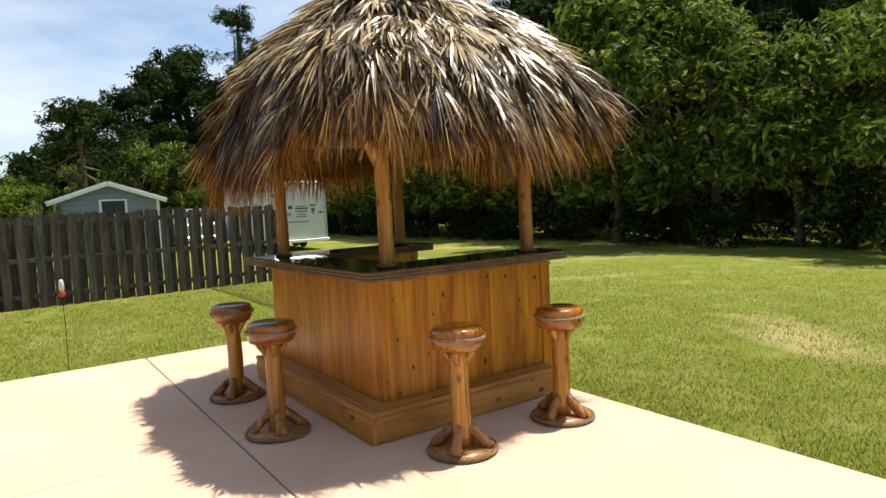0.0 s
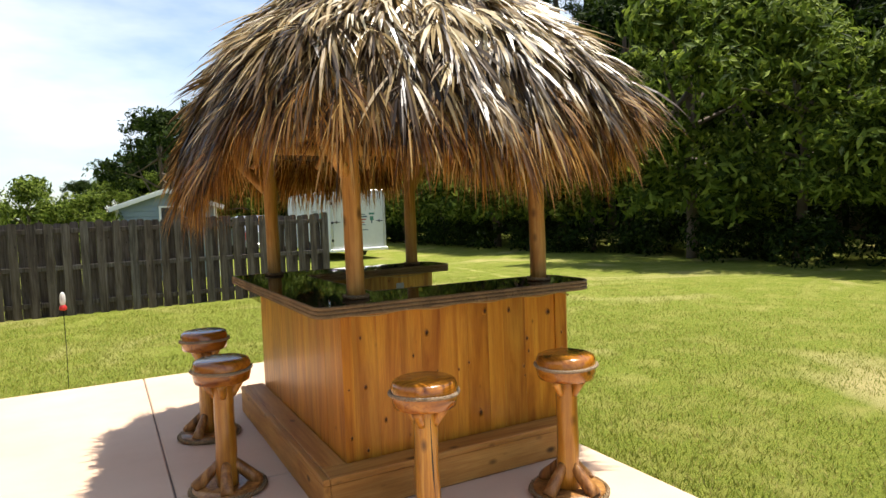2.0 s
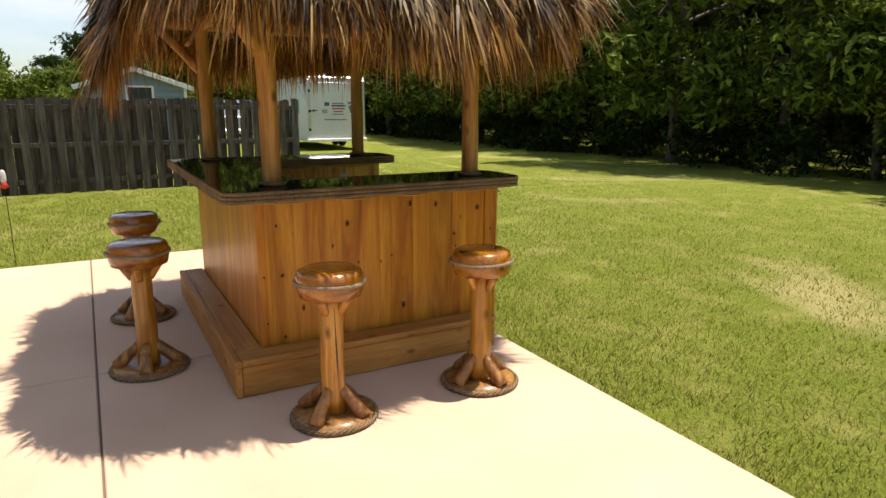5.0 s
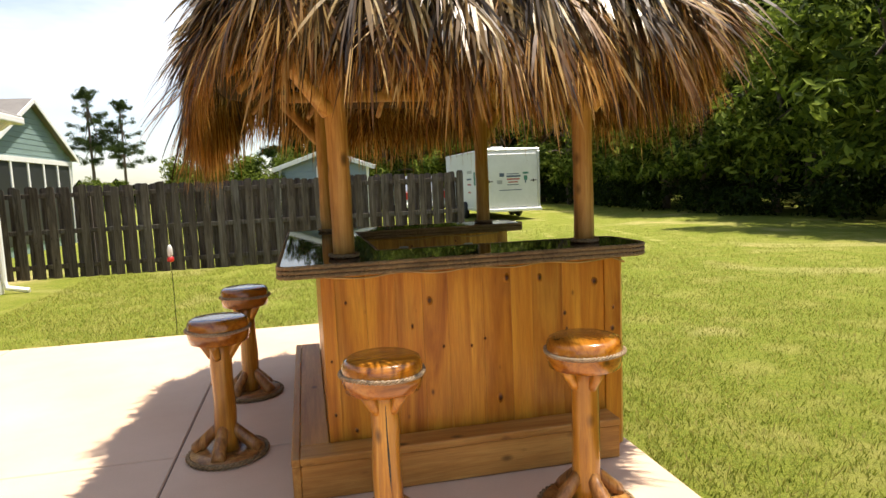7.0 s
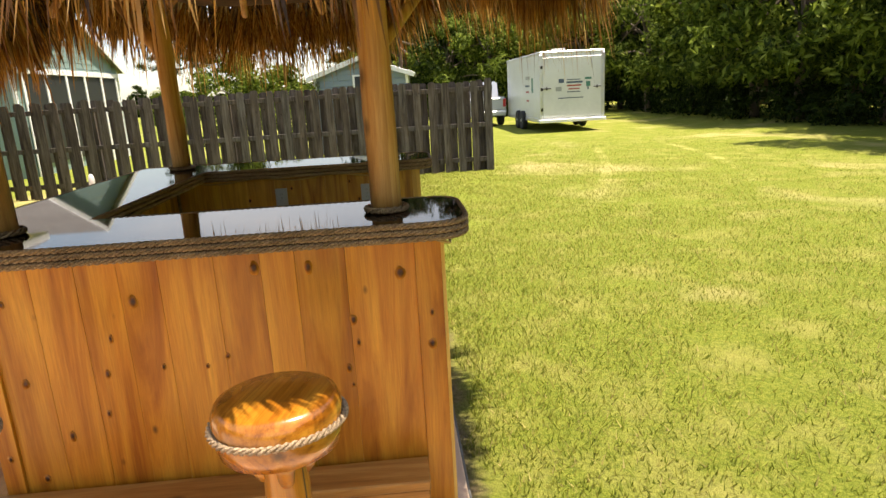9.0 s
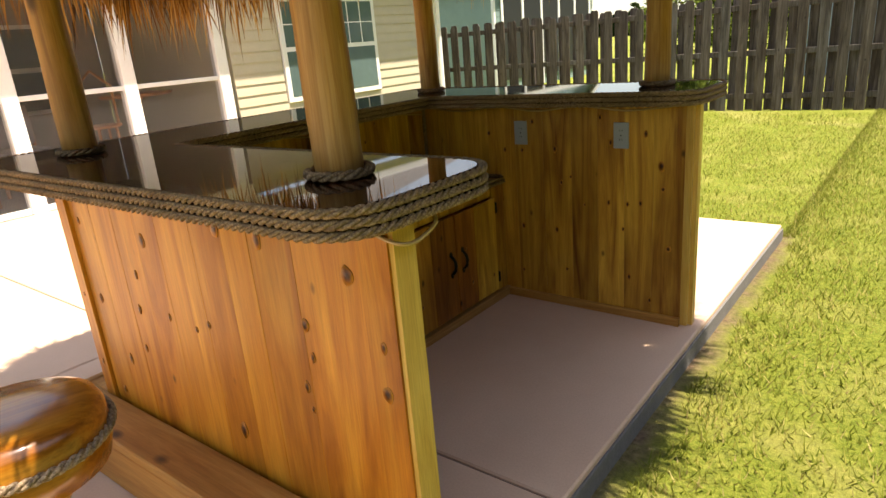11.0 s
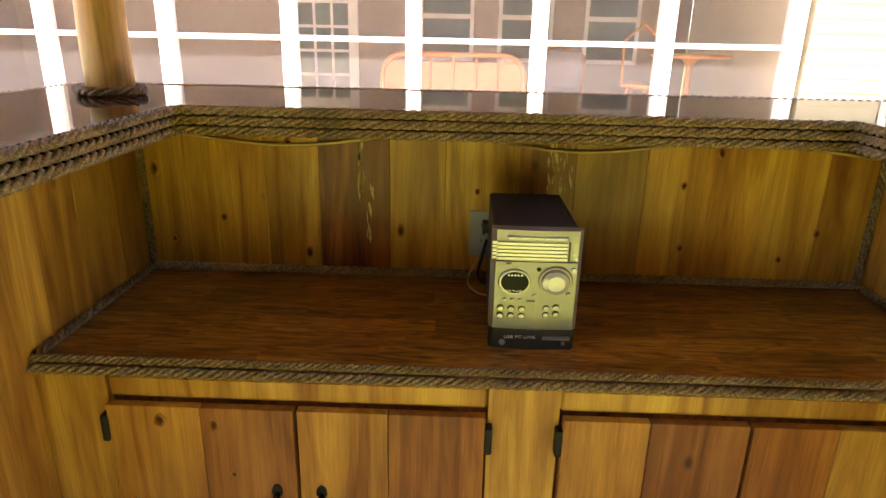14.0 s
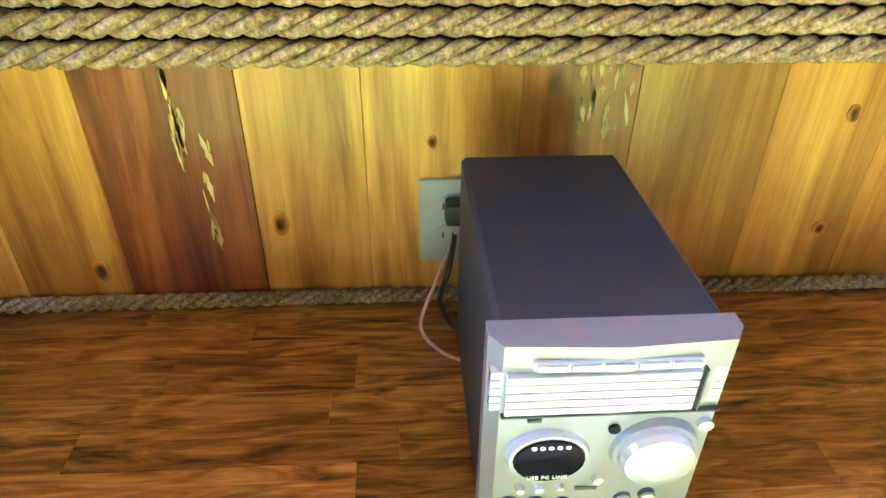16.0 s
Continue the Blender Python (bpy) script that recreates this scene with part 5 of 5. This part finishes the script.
for z in (1.42,):
    for x0 in (0.10, 1.78):
        bar_part = part("lock_bar", box((x0, -0.065, z - 0.015), (x0 + 0.26, -0.036, z + 0.015), 0.006), BLACK_IRON, ramp)
        part("latch", box((x0 + 0.1, -0.075, z - 0.05), (x0 + 0.14, -0.036, z + 0.05), 0.006), BLACK_IRON, bar_part)
for z in (0.75, 1.4, 2.1):
    part("hinge", box((0.02, -0.052, z - 0.05), (0.095, -0.041, z + 0.05), 0.004), BLACK_IRON, trailer)
for x0, x1, z, h, mat in ((0.62, 0.80, 1.58, 0.13, BLUE_PRINT), (0.9, 1.35, 1.66, 0.03, BLUE_PRINT), (0.88, 1.42, 1.56, 0.06, BLUE_PRINT), (0.90, 1.38, 1.46, 0.05, RED_PRINT), (0.95, 1.32, 1.36, 0.04, RED_PRINT), (0.9, 1.35, 1.27, 0.03, BLUE_PRINT), (0.6, 1.45, 1.08, 0.03, BLUE_PRINT), (0.52, 0.72, 1.32, 0.14, GREY_PLATE), (1.54, 1.68, 1.44, 0.16, GREEN_PRINT), (1.50, 1.72, 1.66, 0.07, GREEN_PRINT), (1.58, 1.63, 1.34, 0.10, BLUE_PRINT)):
    part("printed_bar", box((x0, -0.0385, z), (x1, -0.0355, z + h), 0), mat, ramp)
for y0, y1, z, h, mat in ((1.5, 2.2, 1.75, 0.12, GREY_PLATE), (1.6, 2.3, 1.5, 0.07, BLUE_PRINT), (1.65, 2.2, 1.3, 0.06, RED_PRINT), (1.7, 2.1, 1.0, 0.06, RED_PRINT), (1.0, 1.25, 1.3, 0.5, GREEN_PRINT)):
    part("printed_bar", box((-0.0035, y0, z), (-0.0005, y1, z + h), 0), mat, trailer)
for y in (2.55, 3.35):
    for x, s in ((-0.03, -1), (2.18, 1)):
        wm = Matrix.Translation((x + 0.08 * -s, y, 0.33)) @ Matrix.Rotation(radians(90) * s, 4, "Y")
        wheel = part("wheel", lathe([(0.2, 0.0), (0.31, 0.0), (0.335, 0.03), (0.335, 0.15), (0.31, 0.18), (0.2, 0.18)], 28, wm), RUBBER, trailer, "black tyre")
        part("rim", lathe([(0.19, 0.14), (0.19, 0.17), (0.08, 0.165), (0.05, 0.185), (0.02, 0.186)], 20, wm), ALU, wheel)
part("tongue", box((0.95, 5.9, 0.35), (1.2, 7.0, 0.47), 0.01), BLACK_IRON, trailer)

CAR_PAINT = plain("silver_car_paint", (0.42, 0.44, 0.46), 0.3, 0.5, coat=0.8, wear=0.06)
CAR_GLASS = plain("dark_car_glass", (0.02, 0.025, 0.03), 0.06, wear=0.0, relief=0)
truck = thing("pickup_truck", "silver pickup truck parked beside the trailer", "pickup", at=(4.25, 24.5, -0.1))
side_line = [(0.0, 0.45), (5.3, 0.45), (5.3, 1.0), (5.15, 1.12), (4.0, 1.16), (3.4, 1.78), (2.2, 1.82), (1.95, 1.2), (0.02, 1.18)]
bm = prism(side_line, 0, 1.85)
bmesh.ops.transform(bm, matrix=Matrix(((0, 0, 1, 0), (1, 0, 0, 0), (0, 1, 0, 0), (0, 0, 0, 1))), verts=bm.verts)
bmesh.ops.bevel(bm, geom=bm.edges[:], offset=0.06, segments=2, affect="EDGES")
part("body", bm, CAR_PAINT, truck)
part("bumper", box((0.05, -0.12, 0.42), (1.8, 0.02, 0.62), 0.03), ALU, truck)
part("tailgate", box((0.12, -0.012, 0.66), (1.73, 0.03, 1.14), 0.02), CAR_PAINT, truck)
part("rear_window", box((0.25, 2.02, 1.28), (1.6, 2.06, 1.70), 0.01, Matrix.Translation((0, 0.02, 0))), CAR_GLASS, truck)
for x0, x1 in ((0.02, 0.14), (1.71, 1.83)):
    part("tail_light", box((x0, -0.02, 0.78), (x1, 0.04, 1.10), 0.01), RED, truck)
for x in (-0.012, 1.862):
    part("side_window", box((x - 0.004, 2.35, 1.25), (x + 0.004, 3.35, 1.68), 0.004), CAR_GLASS, truck)
for y in (0.95, 4.35):
    for x, s in ((0.12, -1), (1.73, 1)):
        wm = Matrix.Translation((x, y, 0.38)) @ Matrix.Rotation(radians(90) * s, 4, "Y")
        wheel = part("wheel", lathe([(0.22, -0.1), (0.35, -0.1), (0.38, -0.07), (0.38, 0.1), (0.35, 0.14), (0.22, 0.14)], 28, wm), RUBBER, truck)
        part("rim", lathe([(0.21, 0.1), (0.21, 0.13), (0.1, 0.12), (0.05, 0.145), (0.02, 0.146)], 20, wm), ALU, wheel)

# ---- trees ----
def leaf_cloud(r, lobes, count, size, needle=False):
    """Leaves scattered through lobes (centre, radii), thicker towards their outsides."""
    verts, faces = [], []
    weights = [l[1][0] * l[1][1] * l[1][2] for l in lobes]
    for _ in range(count):
        c, rad = r.choices(lobes, weights)[0]
        d = Vector((r.gauss(0, 1), r.gauss(0, 1), r.gauss(0, 1))).normalized()
        q = r.random() ** (0.9 if needle else 0.5)
        p = Vector([c[i] + rad[i] * d[i] * q for i in range(3)])
        p += Vector((noise.noise(p * 1.3), noise.noise(p * 1.3 + Vector((9, 0, 0))), noise.noise(p * 1.3 + Vector((0, 9, 0))))) * 0.45
        n = (d + Vector((r.gauss(0, 0.7), r.gauss(0, 0.7), r.gauss(0.4, 0.7)))).normalized()
        a = n.orthogonal().normalized()
        a = Matrix.Rotation(r.uniform(0, 6.28), 3, n) @ a
        b = n.cross(a)
        s = size * r.uniform(0.6, 1.4)
        base = len(verts)
        w = 0.13 if needle else 0.36
        verts += [tuple(p - a * s), tuple(p + b * s * w + n * s * 0.1), tuple(p + a * s * 1.1), tuple(p - b * s * w + n * s * 0.1)]
        faces.append((base, base + 1, base + 2, base + 3))
    return verts, faces


def limb(r, lobe, trunk_top, base_r):
    start = Vector((0, 0, trunk_top * r.uniform(0.35, 0.95)))
    end = Vector(lobe[0])
    mid = start.lerp(end, 0.5) + Vector((r.uniform(-0.2, 0.2), r.uniform(-0.2, 0.2), r.uniform(-0.1, 0.3)))
    pts = [start.lerp(mid, k / 3) for k in range(3)] + [mid.lerp(end, k / 3) for k in range(4)]
    return tube(pts, lambda t: base_r * (0.42 - 0.34 * t), 5)


def tree(name, label, seed, height, lobes, count, size, leaf, trunk_r, trunk_top, needle=False, category="tree"):
    r = random.Random(seed)
    t = thing(name, label, category)
    pts = [Vector((0.06 * math.sin(k * 0.9 + seed), 0.06 * math.cos(k * 0.7 + seed), trunk_top * k / 10)) for k in range(11)]
    trunk = part("trunk", tube(pts, lambda q: trunk_r * (1.0 - 0.65 * q), 10, wob=0.2), BARK, t, smooth=True)
    for lobe in lobes[::max(1, len(lobes) // 10)]:
        part("limb", limb(r, lobe, trunk_top, trunk_r), BARK, trunk, smooth=True)
    part("crown", leaf_cloud(r, lobes, count, size, needle), leaf, t)
    return t


def lobes_broad(seed, h, w, low):
    r = random.Random(seed)
    out = []
    for _ in range(34):
        z = r.uniform(low, h * 0.94)
        k = math.sin(math.pi * min(1, (z - low) / (h - low) * 0.75 + 0.22)) * w
        a = r.uniform(0, 6.28)
        s = r.uniform(0.5, 1.15)
        q = r.uniform(0.45, 1.0)
        out.append(((k * q * math.cos(a), k * q * math.sin(a), z), (s * w * 0.30, s * w * 0.30, s * w * 0.20)))
    return out


def lobes_pine(seed, h):
    """Sprays of needles along whorled boughs, thinner and shorter towards the tip."""
    r = random.Random(seed)
    out = []
    for _ in range(30):
        t = r.random() ** 0.8
        z = h * (0.40 + 0.60 * t)
        reach = (3.0 * (1.0 - t) ** 0.7 + 0.5) * r.uniform(0.6, 1.1)
        a = r.uniform(0, 6.28)
        for k in range(4):
            q = reach * (0.30 + 0.24 * k)
            s = r.uniform(0.45, 0.85) * (1.1 - 0.45 * t)
            out.append(((q * math.cos(a) + r.uniform(-0.3, 0.3), q * math.sin(a) + r.uniform(-0.3, 0.3), z + 0.16 * k + r.uniform(-0.25, 0.25)), (s, s, s * 0.55)))
    return out


KIN = [
    tree("broadleaf_tree", "leafy green tree at the wood's edge", 1, 7.0, lobes_broad(1, 7.0, 3.0, 1.6), 10000, 0.13, LEAF_LIT, 0.16, 5.2),
    tree("broadleaf_tree", "leafy green tree at the wood's edge", 2, 8.5, lobes_broad(2, 8.5, 3.3, 1.6), 10000, 0.13, LEAF_SHADED, 0.18, 6.4),
    tree("broadleaf_tree", "bright green bushy tree at the wood's edge", 3, 5.6, lobes_broad(3, 5.6, 2.6, 1.2), 9000, 0.11, LEAF_LIT, 0.12, 4.2),
    tree("tall_pine", "tall dark pine rising over the wood", 4, 16.0, lobes_pine(4, 16.0), 11000, 0.22, NEEDLE, 0.24, 15.2, True),
    tree("tall_pine", "tall dark pine rising over the wood", 5, 19.0, lobes_pine(5, 19.0), 11500, 0.22, NEEDLE, 0.26, 18.2, True),
    tree("broadleaf_tree", "tall leafy tree in the wood, shade in its leaf colour", 6, 13.0, lobes_broad(6, 13.0, 4.0, 3.0), 14000, 0.17, LEAF_SHADED, 0.24, 10.0),
]
USED = [False] * len(KIN)


def plant(kind, x, y, scale=1.0, turn=0.0):
    m = pose(x, y, -0.15, 0, 0, turn)
    if not USED[kind]:
        USED[kind] = True
        KIN[kind].scale = (scale,) * 3
        KIN[kind].matrix_basis = m @ Matrix.Scale(scale, 4)
    else:
        ob = copy_thing(KIN[kind], m)
        ob.matrix_basis = m @ Matrix.Scale(scale, 4)


r = random.Random(77)
for i in range(17):
    y = -12 + 2.75 * i
    plant(r.choice((0, 2, 2, 2, 0)), 15.4 + r.uniform(-0.7, 0.9) - 0.05 * i, y, r.uniform(0.85, 1.3), r.uniform(0, 360))
for i in range(12):
    plant(r.choice((1, 5, 5, 3, 4)), 19.5 + r.uniform(-1, 1.5), -12 + 4.2 * i, r.uniform(0.85, 1.1), r.uniform(0, 360))
for i in range(11):
    plant(r.choice((3, 4, 5)), 24.5 + r.uniform(-1.5, 2), -14 + 5 * i, r.uniform(0.9, 1.15), r.uniform(0, 360))
for i in range(6):
    plant(r.choice((0, 1, 2)), 14.0 - 2.3 * i + r.uniform(-0.5, 0.5), 33.5 + r.uniform(-1, 1) + 0.6 * i, r.uniform(0.8, 1.1), r.uniform(0, 360))
for i in range(4):
    plant((4, 3, 5, 3)[i], 20.0 - 2.6 * i + r.uniform(-1, 1), 39 + r.uniform(-2, 3), r.uniform(0.9, 1.05), r.uniform(0, 360))
for x, y, k, s in ((10.5, 45, 5, 1.05), (8.0, 46, 5, 0.95), (9.6, 47, 5, 1.12), (5.8, 46, 5, 0.82), (3.6, 47, 5, 0.72), (1.6, 48, 5, 0.62), (4.6, 43, 1, 0.8), (-0.4, 50, 5, 0.5), (7.0, 41, 1, 0.9), (2.6, 44, 0, 0.8), (0.2, 46, 2, 0.9), (-2.4, 52, 1, 0.62)):
    plant(k, x, y, s, r.uniform(0, 360))
for x, y, k, s in ((-7.0, 60, 1, 0.38), (-19, 62, 3, 0.72), (-16.5, 63, 3, 0.66), (-12, 70, 1, 0.42), (-24, 66, 5, 0.3), (-2.65, 15.9, 2, 0.54), (-1.5, 16.6, 2, 0.46), (-9.5, 33, 2, 0.42), (-13, 40, 0, 0.4), (-4.9, 27, 2, 0.42)):
    plant(k, x, y, s, r.uniform(0, 360))


def undergrowth():
    rr = random.Random(5)
    lobes = []
    for i in range(70):
        y = -13 + 0.68 * i
        lobes.append(((15.0 + rr.uniform(-0.5, 1.6) - 0.02 * i, y, rr.uniform(0.1, 0.9)), (rr.uniform(0.7, 1.2), rr.uniform(0.7, 1.2), rr.uniform(0.4, 1.0))))
    for i in range(26):
        lobes.append(((13.5 - 0.62 * i, 31.8 + rr.uniform(0, 1.5) + 0.1 * i, rr.uniform(0.1, 0.8)), (rr.uniform(0.7, 1.2), rr.uniform(0.7, 1.2), rr.uniform(0.4, 1.0))))
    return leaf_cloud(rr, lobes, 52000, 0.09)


# Undergrowth takes the dark leaf tone in place of shade under the trees.
tagged(part("undergrowth", undergrowth(), LEAF_SHADED), "tangled undergrowth along the wood's edge, canopy shade in its colour", "undergrowth", kind="stuff")


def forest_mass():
    """Upright, uneven sheets behind the first trees, for the shade of the deep wood."""
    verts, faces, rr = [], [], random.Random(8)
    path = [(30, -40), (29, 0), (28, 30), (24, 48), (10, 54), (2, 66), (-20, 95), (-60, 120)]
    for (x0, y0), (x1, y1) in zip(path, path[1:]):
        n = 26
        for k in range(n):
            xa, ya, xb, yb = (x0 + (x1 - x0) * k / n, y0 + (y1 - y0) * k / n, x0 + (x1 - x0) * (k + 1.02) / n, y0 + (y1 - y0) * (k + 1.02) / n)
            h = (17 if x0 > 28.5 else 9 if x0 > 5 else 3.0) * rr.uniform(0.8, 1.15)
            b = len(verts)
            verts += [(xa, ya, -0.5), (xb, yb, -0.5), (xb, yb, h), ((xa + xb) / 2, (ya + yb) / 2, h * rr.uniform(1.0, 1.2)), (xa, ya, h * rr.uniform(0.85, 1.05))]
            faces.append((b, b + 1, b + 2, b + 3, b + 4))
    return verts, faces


# Near-black colour paints the wood's inner shade onto the backdrop sheets.
WOOD_SHADE = plain("wood_shade", (0.008, 0.013, 0.005), 1.0, wear=0.7, scale=3, relief=0, spec=0.0)
tagged(part("backdrop", forest_mass(), WOOD_SHADE), "near-black sheets for the shaded depth of the distant wood", "woods", kind="structure")

# ---- grass blades on the near lawn ----
def grass_blades(count, area, lo, hi, seed):
    rr = random.Random(seed)
    verts, faces = [], []
    x0, x1, y0, y1, power = area
    for _ in range(count):
        x = x0 + (x1 - x0) * rr.random() ** power
        y = rr.uniform(y0, y1)
        if rr.random() < (y - 4) / 13 or rr.random() < (x - 5) / 6:
            continue
        if x < 1.66 + 0.12 * noise.noise(Vector((y * 3, 0, 0))) and y < 3.68:
            continue
        if noise.noise(Vector((x * 1.1, y * 1.1, 3))) < -0.35 and rr.random() < 0.7:
            continue
        a, h, w = rr.uniform(0, 6.28), rr.uniform(lo, hi), rr.uniform(0.0025, 0.005)
        l = rr.uniform(0.2, 1.1) * h
        b = len(verts)
        q = rr.uniform(0, 6.28)
        verts += [(x - w * math.cos(a), y - w * math.sin(a), -0.103), (x + w * math.cos(a), y + w * math.sin(a), -0.103), (x + l * math.cos(q), y + l * math.sin(q), -0.103 + h)]
        faces.append((b, b + 1, b + 2))
    return verts, faces


turf = tagged(part("grass", grass_blades(210000, (1.56, 11.0, -3.5, 17.0, 1.8), 0.02, 0.05, 21), BLADE), "short mown grass blades", "grass", kind="stuff")
tagged(part("grass", grass_blades(45000, (-4.0, 1.6, 3.64, 9.8, 1.0), 0.02, 0.055, 22), BLADE), "short mown grass blades", "grass", kind="stuff")
